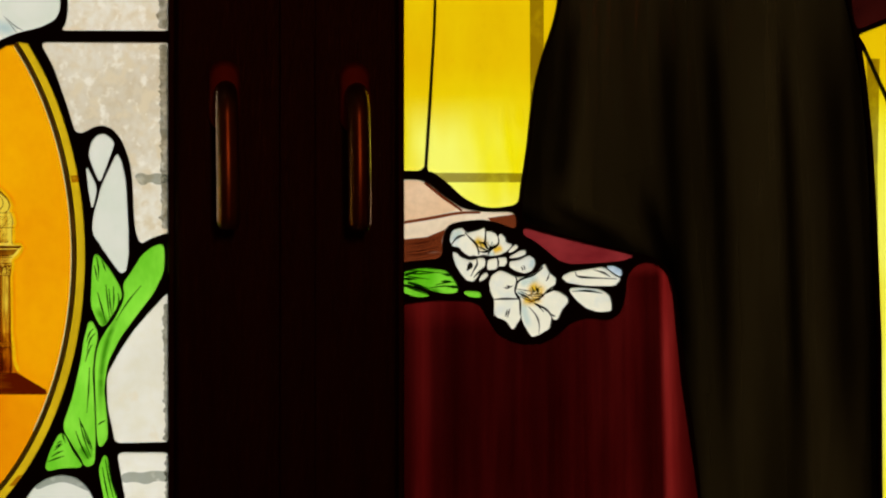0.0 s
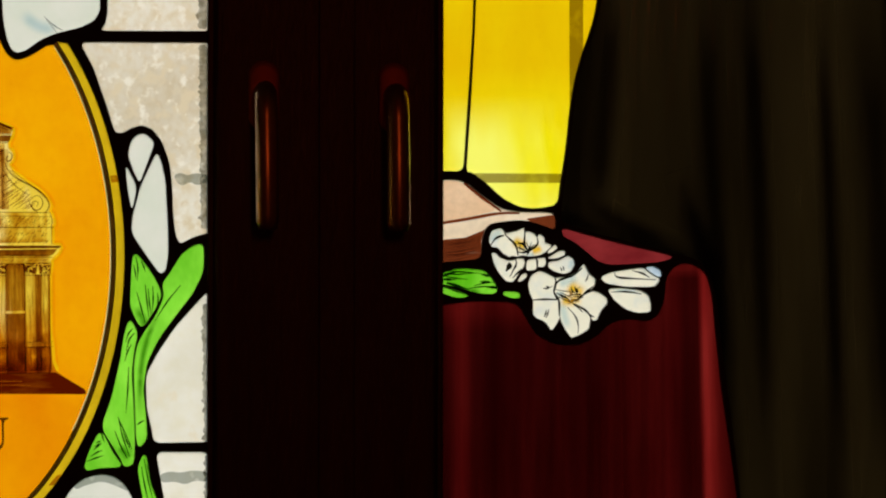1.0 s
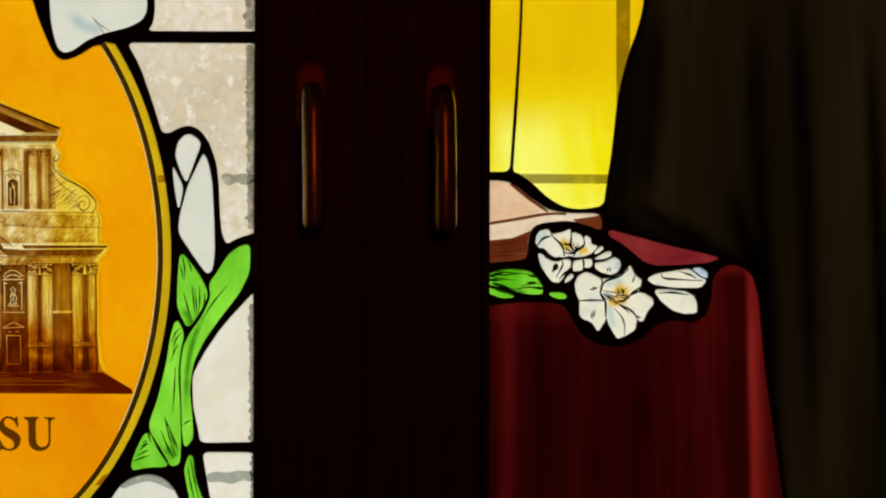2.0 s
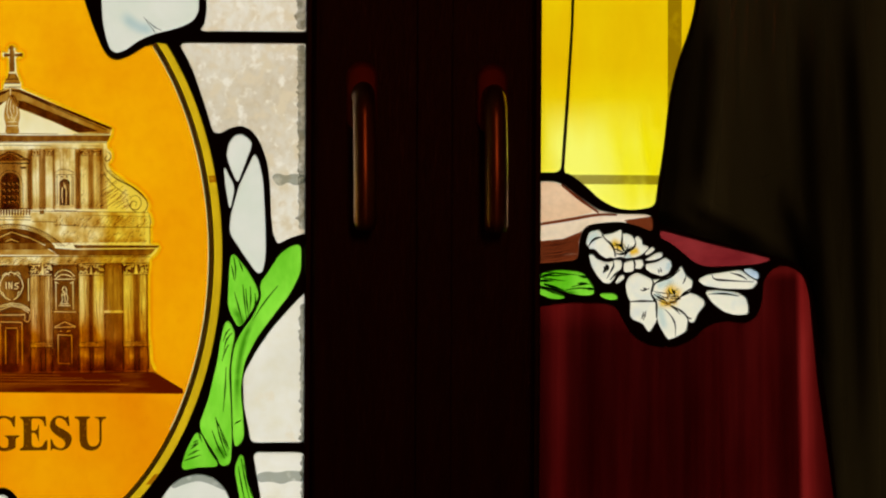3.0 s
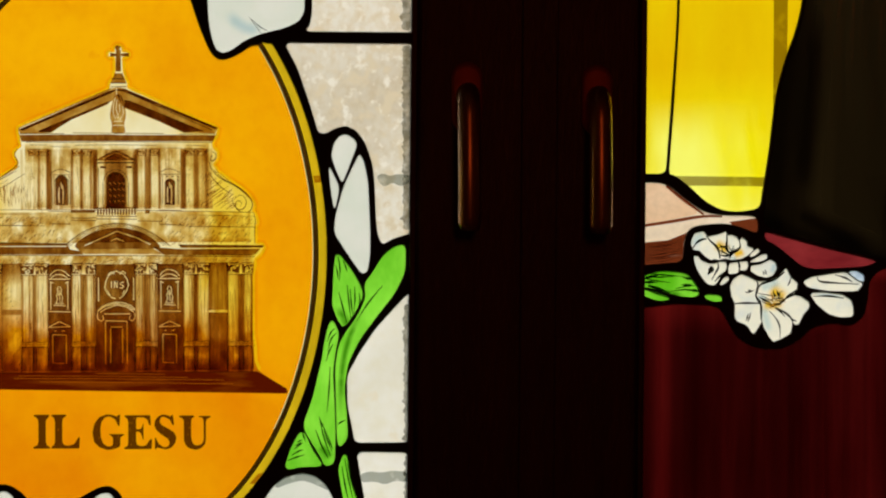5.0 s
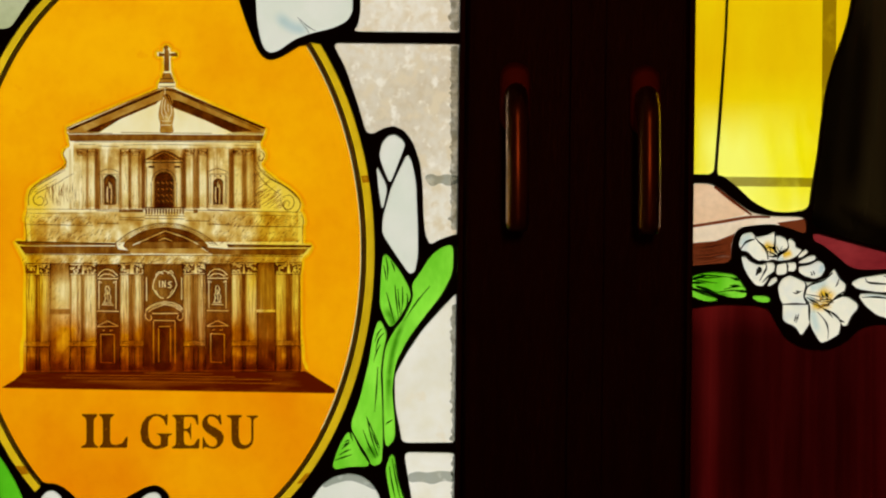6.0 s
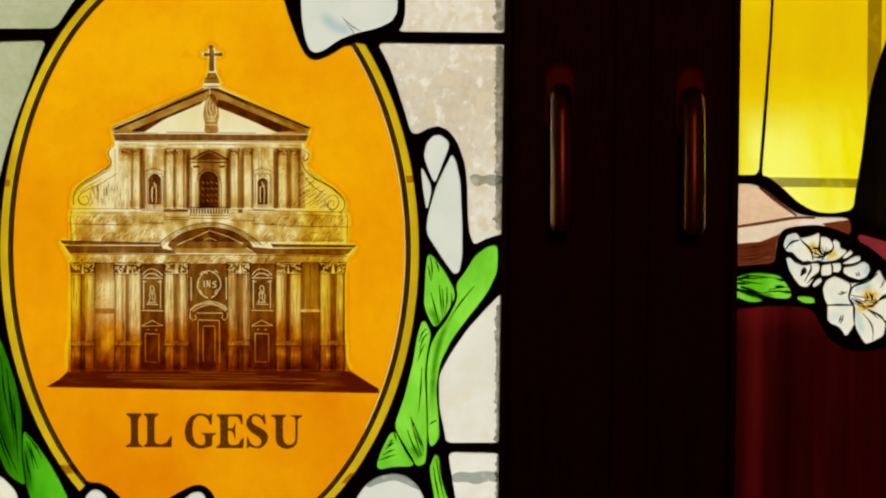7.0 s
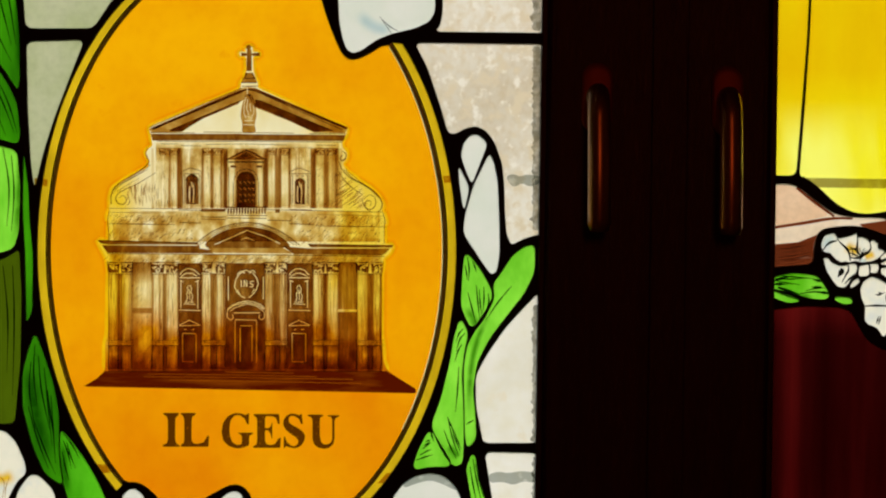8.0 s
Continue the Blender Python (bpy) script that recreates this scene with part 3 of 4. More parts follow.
LEFT = [
    ("orange", orange, None, ""),
    ("band", band_r, G_BAND, "golden yellow border band"), ("band_2", band_l, G_BAND, "golden yellow border band"),
    ("petal_top", "599,-60 599,0 601,40 607,70 614,88 625,94 640,89 665,71 692,60 735,50 760,38 770,20 770,-10 766,-60", G_PETAL, PT),
    ("sky_tr", "783,-60 784,20 780,43 771,56 964,58 964,-60", G_WHITE, W),
    ("sky_r", "734,76 964,79 964,200 962,412 925,423 905,434 897,415 894,380 893,330 889,290 876,252 860,231 842,223 824,227 806,237 793,235 781,192 757,120", G_WHITE, W),
    ("bud_a", "816,276 821,253 832,240 845,238 858,248 862,257 845,301 835,326 824,301", G_PETAL, PT),
    ("bud_b", "811,291 831,332 821,375 814,331", G_PETAL, PT),
    ("bud_c", "866,271 874,287 881,322 884,402 884,451 879,481 869,486 851,461 820,413 823,381 838,329", G_PETAL, PT),
    ("leaf_a", "825,447 851,481 867,511 869,526 857,549 836,580 825,560 818,540 821,480", G_GREEN, GR),
    ("leaf_b", "945,435 928,439 908,454 890,483 875,503 878,528 861,563 842,588 829,612 823,650 824,709 825,769 828,791 841,775 839,730 835,690 842,642 864,599 894,559 925,520 944,482", G_GREEN, GR),
    ("leaf_c", "815,565 827,590 820,620 815,659 818,719 819,774 817,819 803,824 783,795 765,753 783,704 799,639 805,600", G_GREEN, GR),
    ("leaf_d", "761,761 799,824 761,824 732,830 742,797", G_GREEN, GR),
    ("leaf_e", "838,801 846,849 862,904 840,904 832,859 827,829", G_GREEN, GR),
    ("sky_br", "955,516 924,548 894,581 864,624 842,665 843,720 851,760 855,784 951,784", G_MILK, W),
    ("sky_b", "858,800 950,802 949,906 875,905 866,850", G_MILK, W),
    ("petal_b", "712,858 732,844 761,837 786,843 805,860 816,882 822,906 681,903", G_PETAL, PT),
    ("sky_tl", "38,-60 42,0 46,50 165,50 198,0 250,-60", G_PALE, "pale greenish white glass"),
    ("sky_l", "47,74 149,71 122,140 97,205 77,268 61,334 55,290 50,200", G_PALE, "pale greenish white glass"),
    ("blade_a", "-42,-60 18,-60 28,0 34,60 35,140 31,160 12,130 -10,100 -42,60", G_DEEP, DG),
    ("blade_b", "-42,72 -10,112 15,150 30,182 36,240 30,255 -5,245 -42,240", G_DEEP, DG),
    ("blade_c", "-42,252 -5,257 30,266 36,330 33,410 24,440 -10,450 -42,455", G_GREEN, DG),
    ("blade_d", "42,270 50,330 52,390 58,450 57,550 47,572 45,450 41,380", G_DEEP, DG),
    ("blade_e", "-42,465 -5,462 18,452 34,440 38,520 36,640 26,748 8,750 -42,745", G_OLIVE, "dull olive glass"),
    ("blade_f", "62,588 76,622 95,680 104,730 104,800 112,860 80,840 58,790 40,720 40,660 50,620", G_DEEP, DG),
    ("blade_g", "107,758 130,784 152,815 172,850 197,905 128,905 113,860 106,810", G_DIM_GREEN, GR),
    ("lily_a", "-42,758 8,762 27,780 44,818 46,838 30,852 15,880 10,905 -42,905", G_FLOWER, "white lily glass with amber stain"),
    ("lily_b", "52,840 70,842 95,868 103,905 22,905 32,868", G_FLOWER, "white lily glass"),
    ("tip_a", "212,905 217,877 228,866 240,865 253,876 266,905", G_PETAL, PT),
    # plain panes beyond the view, added for the handles to mirror
    ("high_a", "-50,-645 440,-645 440,-75 -45,-75", G_WHITE, W), ("high_b", "455,-645 966,-645 964,-75 455,-75", G_WHITE, W),
    ("low_a", "-60,920 440,920 440,1490 -60,1490", G_MILK, W), ("low_b", "455,920 955,920 950,1490 455,1490", G_MILK, W),
    ("tip_b", "380,905 391,882 405,871 420,869 429,877 434,905", G_PETAL, PT),
]
outline_l = pts("-60,-660") + [(UL + 26, -660), (UL + 14, 1500)] + pts("-72,1500")
made, holes, traced = {}, [], {}
for key, text, mat, label in LEFT:
    loop = eased(pts(text), True, 2, 0.18) if isinstance(text, str) else text
    if key.startswith("leaf"):
        loop = grown(loop, 2.0)
    holes.append(loop)
    traced[key] = loop
    if key == "orange":
        for line in (oval(354.6, 530.6, 75, 905, 1, 60) + oval(347.6, 524.6, 905, 80, 1, 60), oval(354.6, 530.6, -70, 855, -1, 60) + oval(347.6, 524.6, 850, -70, -1, 60)):
            holes.append(line)
            slab("pane", line, [], G_LINE, FRONT, BACK, window_1, "dark brown ring line of the medallion", rear=CLEAR)
        made[key] = slab("pane", grown(loop, 1.6), [halo, rim], G_ORANGE, FRONT, BACK, window_1, "orange glass medallion", rear=CLEAR)
        slab("pane", halo, [facade], G_HALO, FRONT, BACK, window_1, "lemon yellow stain round the painted church", rear=CLEAR)
        slab("pane", rim, [], G_RIM, FRONT, BACK, window_1, "thin bright rim of the medallion", rear=CLEAR)
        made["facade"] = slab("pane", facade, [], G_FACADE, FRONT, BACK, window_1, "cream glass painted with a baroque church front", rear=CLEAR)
    else:
        made[key] = slab("pane", grown(loop, 1.6), [], mat, FRONT, BACK, window_1, label, rear=CLEAR)
slab("lead_came", outline_l, holes, LEAD, -0.003, 0.0018, window_1, "dark lead lines between the panes", bevel=1.0)

# ---- panes of the second casement ----
RIGHT = [
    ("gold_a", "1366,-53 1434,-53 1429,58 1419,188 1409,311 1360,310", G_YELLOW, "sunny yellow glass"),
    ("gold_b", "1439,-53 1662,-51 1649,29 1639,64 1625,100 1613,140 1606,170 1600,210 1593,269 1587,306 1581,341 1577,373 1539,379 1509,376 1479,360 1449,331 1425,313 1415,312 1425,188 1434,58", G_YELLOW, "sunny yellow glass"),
    ("page", "1360,326 1396,326 1415,332 1440,353 1476,379 1509,385 1564,386 1573,393 1573,418 1549,408 1519,399 1488,400 1458,404 1446,414 1440,435 1439,467 1358,473", G_CREAM, "peach, cream and rust painted glass"),
    ("stem_a", "1358,497 1381,487 1406,483 1446,488 1456,500 1468,519 1464,530 1436,529 1396,517 1357,508", G_GREEN, GR),
    ("stem_b", "1357,511 1395,522 1420,533 1395,537 1357,522", G_GREEN, GR),
    ("stem_c", "1479,525 1507,527 1509,538 1491,538 1477,531", G_GREEN, GR),
    ("A", "1455,429 1460,417 1476,413 1483,423 1503,419 1517,413 1519,421 1526,420 1535,424 1540,432 1543,426 1547,426 1553,432 1553,440 1566,445 1555,456 1543,462 1526,464 1514,461 1503,464 1496,462 1489,464 1479,458 1469,447 1459,446 1454,437", G_FLOWER, "white lily glass with amber hearts"),
    ("F", "1560,454 1572,444 1576,449 1566,457 1559,459", G_FLOWER, "white petal glass"),
    ("G", "1557,468 1580,455 1589,455 1589,462 1577,467 1568,468", G_FLOWER, "white petal glass"),
    ("H", "1458,457 1465,457 1475,466 1485,471 1496,471 1505,467 1515,468 1517,474 1515,482 1509,488 1501,502 1494,509 1483,507 1473,495 1463,478", G_FLOWER, "white petal glass with brush lines"),
    ("I", "1522,471 1537,468 1554,467 1555,477 1550,483 1539,482 1535,488 1521,489 1520,481", G_FLOWER, "white petal glass"),
    ("K", "1560,475 1579,472 1595,464 1604,470 1606,480 1599,492 1587,496 1570,491 1560,484", G_FLOWER, "white petal glass"),
    ("L", "1505,507 1511,497 1519,493 1521,499 1513,506 1507,509", G_FLOWER, "white petal glass"),
    ("M", "1523,512 1529,498 1543,490 1556,495 1571,503 1591,502 1609,495 1618,485 1623,479 1631,496 1643,506 1641,518 1634,527 1649,530 1663,540 1664,549 1652,563 1645,579 1639,580 1633,573 1633,580 1630,595 1613,605 1599,610 1593,602 1584,587 1579,571 1576,579 1564,597 1554,582 1548,578 1537,574 1531,567 1532,542 1526,530", G_FLOWER, "open white lily glass with an amber heart"),
    ("t", "1654,504 1670,496 1705,491 1729,488 1747,502 1759,508 1749,520 1700,519 1664,513", G_FLOWER, "white bud glass"),
    ("u", "1666,525 1689,524 1722,528 1737,537 1741,551 1741,565 1719,566 1699,560 1679,544", G_FLOWER, "white bud glass"),
    ("v", "1734,487 1748,486 1760,493 1761,503 1751,500", G_BLUE, "pale blue bud glass"),
    ("cloth_top", "1585,414 1620,424 1670,438 1721,451 1767,462 1787,469 1762,477 1711,480 1670,481 1649,475 1624,453 1604,437 1586,429", G_ROSE, "rose red glass"),
    ("cloth", "1357,550 1395,545 1425,542 1486,544 1506,551 1518,574 1536,604 1566,620 1607,625 1642,611 1668,586 1699,577 1740,583 1761,567 1769,536 1771,505 1787,485 1808,479 1828,486 1844,501 1853,537 1858,598 1867,699 1881,801 1894,902 1899,958 1351,945", G_RED, "ruby red glass with dark painted folds"),
    ("robe", "1672,-51 2166,-48 2175,13 2189,74 2200,146 2210,248 2218,421 2222,624 2221,909 2220,965 1903,958 1898,882 1885,760 1873,659 1863,557 1853,505 1835,479 1813,468 1787,462 1721,444 1660,428 1591,407 1582,396 1585,373 1589,341 1595,306 1601,269 1608,210 1614,170 1621,140 1633,100 1647,64 1657,29 1663,-7", G_BLACK, "near black glass with painted folds"),
    ("gold_c", "2204,97 2284,279 2274,967 2230,966 2233,624 2228,421 2222,268 2211,146", G_YELLOW, "sunny yellow glass"),
    # unseen panes here too, extra glass for reflections on the handles
    ("high_c", "1372,-645 1640,-645 1635,-72 1366,-72", G_YELLOW, "sunny yellow glass"), ("high_d", "1652,-645 2270,-645 2270,-72 1648,-72", G_BLACK, "near black glass"),
    ("low_c", "1355,955 1890,960 1885,1490 1350,1490", G_RED, "ruby red glass"), ("low_d", "1905,960 2265,965 2262,1490 1900,1490", G_BLACK, "near black glass"),
    ("gold_d", "2197,76 2249,57 2288,43 2285,264 2207,89", G_YELLOW, "sunny yellow glass"),
    ("cloth_far", "2186,-48 2289,-47 2288,32 2241,50 2195,68 2188,34", G_DUSK, "dusky red glass"),
]
outline_r = [(UR - 14, -660)] + pts("2290,-660 2270,1500") + [(UR - 30, 1500)]
made.update(light(window_2, outline_r, RIGHT))

# ---- painting on the panes ----


COLUMNS = ((193, 208, 0.16), (217, 232, 0.10), (270, 288, 0.04), (296, 314, 0.06), (358, 372, 0.14), (384, 397, 0.32), (470, 486, 0.22), (496, 506, 0.42), (555, 572, 0.0), (580, 597, 0.04),
           (633, 650, 0.14), (660, 675, 0.24))
PILASTERS = ((268, 0.12), (283, 0.1), (286, 0.03), (297, 0.05), (300, 0.55), (303, 0.3), (306, 0.05), (312, 0.15), (315, 0.75), (322, 0.7), (324, 0.26), (338, 0.36), (355, 0.22), (359, 0.62), (362, 0.08), (371, 0.03), (374, 0.55),
             (377, 0.42), (379, 0.05), (388, 0.08), (391, 0.45), (394, 0.25), (397, 0.8), (402, 0.8), (404, 0.1), (414, 0.08), (418, 0.42), (436, 0.5), (453, 0.42), (457, 0.1), (464, 0.08), (467, 0.5), (470, 0.85),
             (474, 0.6), (476, 0.07), (485, 0.07), (488, 0.5), (496, 0.55), (499, 0.12), (509, 0.12), (512, 0.6), (516, 0.16), (531, 0.3), (549, 0.14), (553, 0.72), (558, 0.7), (560, 0.08), (572, 0.05), (575, 0.45), (580, 0.42),
             (583, 0.16), (591, 0.25), (594, 0.5), (600, 0.25), (606, 0.1))


def paint_storeys(owner):
    """Matt tones of both storeys: columns and pilasters stay clear, gaps and edges are brushed dark."""
    upper = Film(WET)
    upper.streaks([(u, 1.35 * load if load > 0.4 else 0.7 * load) for u, load in PILASTERS], ((263, 0.4, 0.0), (276, 0.85, -0.05), (318, 0.85, -0.07), (352, 0.85, -0.04), (369, 0.85, 0.05)), 1.2, 0.05)
    upper.done("upper_storey_tone", B_TONE, owner)
    tones = Film(WET)
    for first, last in ((0, 1), (2, 3), (4, 5), (6, 7), (8, 9), (10, 11)):
        profile = []
        for a, b, tone in COLUMNS[first:last + 1]:
            w = b - a
            profile += [(a - 1.5, 0.7), (a - 0.2, 0.22 + tone), (a + 0.18 * w, 0.8 * tone), (a + 0.66 * w, 0.8 * tone + 0.02), (b - 1.0, 0.2 + tone), (b + 0.8, 0.8)]
        tones.streaks(profile, ((484, 0.9, 0.08), (498, 0.95, -0.06), (548, 0.95, -0.08), (580, 0.95, -0.03), (602, 0.9, 0.10), (603, 0.35, 0.05), (611, 0.35, 0.10), (612, 0.8, 0.34), (628, 0.75, 0.0), (642, 0.7, 0.22), (658, 0.5, 0.5)), 1.2, 0.09)
    tones.done("column_tone", B_TONE, owner)
    pale = Film(WET)
    pale.streaks(((233, 0.55), (238, 0.22), (248, 0.02), (264, 0.0), (269, 0.3)), ((464, 0.6, 0.42), (484, 0.9, 0.30), (502, 1.0, 0.0), (545, 1.0, -0.04), (546, 0.3, 0.4), (553, 0.3, 0.4), (556, 0.9, 0.0), (604, 0.9, 0.0), (636, 0.8, 0.2), (658, 0.5, 0.65)), 1.6, 0.03)
    pale.done("pale_bay_tone", B_TONE, owner)
    gold = Film(WET)
    gold.streaks(((598, 0.72), (604, 0.46), (616, 0.34), (627, 0.46), (632, 0.7)), ((464, 0.8, 0.1), (480, 1.0, 0.08), (547, 1.0, 0.02), (548.5, 0.1, 0.0), (552, 0.1, 0.0), (553, 0.9, 0.24), (584, 1.0, 0.08), (612, 0.9, 0.24), (658, 0.5, 0.65)), 1.6, 0.06)
    gold.done("golden_bay_tone", B_TONE, owner)


def paint_clouds(owner):
    """Patches of thin matt that the painter stippled over the whole front."""
    for u0, u1, marks in ((276, 600, ((252, 0.0, 0.15), (266, 0.0, 0.7), (292, 0.0, 0.5), (312, 0.0, 0.1), (340, 0.0, 0.05), (366, 0.0, 0.4))), (200, 672, ((374, 0.0, 0.5), (396, 0.0, 0.9), (402, 0.0, 0.7), (416, 0.0, 0.5), (428, 0.0, 1.0))),
                          (192, 676, ((450, 0.0, 1.0), (464, 0.0, 0.8), (486, 0.0, 0.12), (560, 0.0, 0.25), (600, 0.0, 0.6), (654, 0.0, 1.0)))):
        cloud = Film(WET - 0.0015)
        cloud.streaks(((u0, 0.0), (u1, 0.0)), marks, 14.0, 0.04, True)
        cloud.done("stippled_matt", B_CLOUD, owner)


def paint_bays(owner):
    """The dark bays, with niches, doors, saints as plain shapes, the portal and its shield scratched out of the paint."""
    for a, b, c in ((315, 357, 335), (507, 554, 529)):
        cuts = (f"{c - 17},487 {c - 12},480 {c - 5},476 {c + 2},476 {c + 10},479 {c + 18},487;{c - 15},490 {c - 6},484 {c + 4},484 {c + 14},489;{c - 18},492 {c + 19},492;{c - 15},496 {c - 15},546;{c + 15},496 {c + 15},546;"
                f"{c - 17},497 {c - 10},499;{c + 17},497 {c + 10},499;{c - 19},549 {c + 20},550;{c - 10},538 {c + 11},539;{c - 8},535 {c + 8},535;"
                f"{c - 18},576 {c},567 {c + 19},576 {c - 18},577;{c - 12},590 {c + 12},591 {c + 12},641;{c - 12},590 {c - 12},640 {c + 8},641;{c - 9},584 {c - 5},583;{c + 4},584 {c + 9},583;"
                f"{c - 1},505 {c - 4},510 {c - 2},514 {c - 5},521 {c - 3},527 {c - 6},534;{c + 1},505 {c + 4},511 {c + 3},518 {c + 6},524 {c + 4},534;{c},512 {c + 1},532;{c - 3},520 {c + 3},517")
        Film(WET).area([(a, 466), (b, 466), (b, 657), (a, 657)], cuts, 1.15).done("niche_bay", B_BAY, owner, "dark painted bay with a scratched niche and door")
    cuts = ("403,552 403,547 410,541 422,536 436,533 450,535 462,540 469,547 469,552;407,551 416,545 436,538 454,542 466,551;404,548 414,541 436,535.5 456,540 467,548;414,554 460,554;416,566 454,567;416,568 416,642;454,568 454,642;"
            "425,577 446,577;425,580 425,640;446,580 446,640;415,508 417,496 422,487 429,481 437,478;437,479 448,484 454,492 457,503 453,514;453,514 446,523 440,527;415,508 420,518 427,525 434,527;"
            "427,496 427,508;432,508 432,496 437,508 437,496;449,498 443,499 442,502 448,504 447,508 441,508;420,486 426,480 433,484;441,484 447,478 452,483;402,553 402,562 408,567 413,563 411,557;468,553 468,562 463,567 458,563 460,557;"
            "404,490 404,532;466,490 466,530;420,513 424,521;450,512 446,519")
    Film(WET).area([(398, 466), (469, 466), (469, 657), (398, 657)], cuts, 1.25).done("portal_bay", B_BAY, owner, "dark painted portal under a scratched shield")


def paint_capitals(owner):
    """Leafy capitals: a dark ground with curls scratched out of it."""
    high = [(a, b, 262, 275, 1.0) for a, b in ((284, 298), (303, 316), (361, 372), (378, 392), (475, 487), (498, 510), (560, 573), (581, 594))]
    for a, b, top, foot, width in [(a, b, 464, 486, 1.5) for a, b, _ in COLUMNS] + high:
        cuts, deep = [], foot - top
        for k in range(7):
            u, v, r, t = a + (b - a) * (k + 0.5) / 7 + rnd.uniform(-1.5, 1.5), top + deep * rnd.uniform(0.15, 0.8), deep * rnd.uniform(0.10, 0.18), rnd.uniform(0, 6.3)
            cuts.append([(u + r * (1 - 0.14 * q) * math.cos(t + q), v + r * (1 - 0.14 * q) * math.sin(t + q)) for q in range(5)])
        cuts += [[(a - 3, top + 2), ((a + b) / 2, top + 3.5), (b + 3, top + 2)], [(a - 2, foot - 2), (b + 2, foot - 2)]]
        Film(WET - 0.0002).area([(a - 4, top), (b + 4, top), (b + 2, foot), (a - 2, foot)], cuts, width).done("capital", B_BAY if width > 1.2 else B_RAKE, owner)


def paint_gable(owner, line):
    """Cross, finial, gable, cornices and the round gable."""
    cross = [(440 + 4.6 * math.cos(t * 0.63), 84 + 4.6 * math.sin(t * 0.63)) for t in range(10)]
    Film(WET, 0).shape(cross).shape("437,88 445,88 445.5,126 436,126", 0).shape("427,93 437,94.5 437,99 427,100", 0).shape("445.5,94.5 460,93 460,100 445.5,99", 0).done("painted_cross", B_BAY, owner)
    Film(WET).shape("434,129 448,129 454,143 455,147 427,147 429,141", 0).done("painted_finial", B_RAKE, owner)
    line.lines("429,139 452,139;427,146 455,146.5;428,153 455,153", 1.6).lines("437,130 434,137;446,130 449,138", 1.2)
    # raking cornices: a matt ground with dark bands on it
    for ground, bands in (("263,229 425,157 437,154 437,168 430,178 352,213 322,234 270,236", ("266,227 424,160 437,157 437,160 425,165 272,230", "300,230 427,177 422,184 358,211 322,233 300,233")),
                          ("438,154 452,156 616,226 611,236 556,235 508,213 450,190 438,168", ("438,157 452,158 613,226 612,229 450,162 438,160", "451,176 462,178 592,232 556,234 508,212 452,189"))):
        Film(WET).shape(ground, 0).done("raking_cornice", B_RAKE, owner, "brown matt paint of a sloping cornice")
        for one in bands:
            Film(WET - 0.0003).shape(one, 0).done("cornice_band", B_BAY, owner)
    line.lines("264,226 345,191 428,156;272,229 350,196 430,163;452,157 530,191 615,226;455,163 530,197 606,230", 1.3)
    Film(WET).shape([(266, 237), (424, 237), (449, 238), (612, 239), (608, 250), (440, 249), (270, 249)]).done("gable_base", B_BAY, owner, "dark brown beam under the gable")
    line.lines("265,235 345,235.5;360,234 520,236;548,237 613,237;278,250 360,251 440,250 520,251 606,252", 1.2)
    line.lines("285,255 315,255;320,258 356,259;364,256 440,255 508,257;514,262 554,262;560,257 594,258", 0.9)
    # saint on the gable, a plain shape with scratched folds
    Film(WET - 0.0005).area(eased(pts("427.5,236 429.5,219 425.5,206 427.5,190 432.5,172 439.5,165 447.5,170 452.5,188 454.5,204 450.5,219 453.5,236"), True, 1),
                            "435.5,172 432.5,182 431.5,198 435.5,210;443.5,170 448.5,184 449.5,200 443.5,212;438.5,176 436.5,192 440.5,204;442.5,184 443.5,198;432.5,214 448.5,214;430.5,221 450.5,221;436.5,205 442.5,208", 0.9).done("painted_saint", B_RAKE, owner)
    # main cornice: dark fascia, a bright fillet, dark soffit
    for name, text in (("fascia", "172,425 252,427 350,429 352,433.2 192,433.2 178,431"), ("soffit", "180,434 346,435 352,433 354,440 374,443 378,449 190,448"),
                       ("fascia", "545,432 697,434 693,438.6 550,438.2"), ("soffit", "500,436 545,440 690,440 682,449 676,452 520,450")):
        Film(WET).shape(text, 0).done(name, B_BAY, owner)
    Film(WET).shape("366,438.5 500,438.5 519,449 379,448", 0).done("soffit", B_RAKE, owner)
    line.lines("176,426 250,428 346,430;190,449 440,451 680,454;547,434 690,436", 1.3)
    # round gable
    Film(WET).area(eased(pts("362,432 376,419 396,408 418,403 437,401 458,403 480,409 500,420 516,437 500,439 366,439"), True, 1), "380,433 408,421 437,408;437,408 470,419 496,432;426,425 436,421 450,426", 1.3).done("round_gable", B_BAY, owner, "dark field of the round gable")
    line.lines("346,432 372,411 404,398 437,393 470,398 502,412 530,434", 1.8).lines("354,434 380,413 410,402 437,398 465,402 496,414 520,434;350,433 376,412 407,400 437,395.5 468,400 499,413 525,434", 1.0)


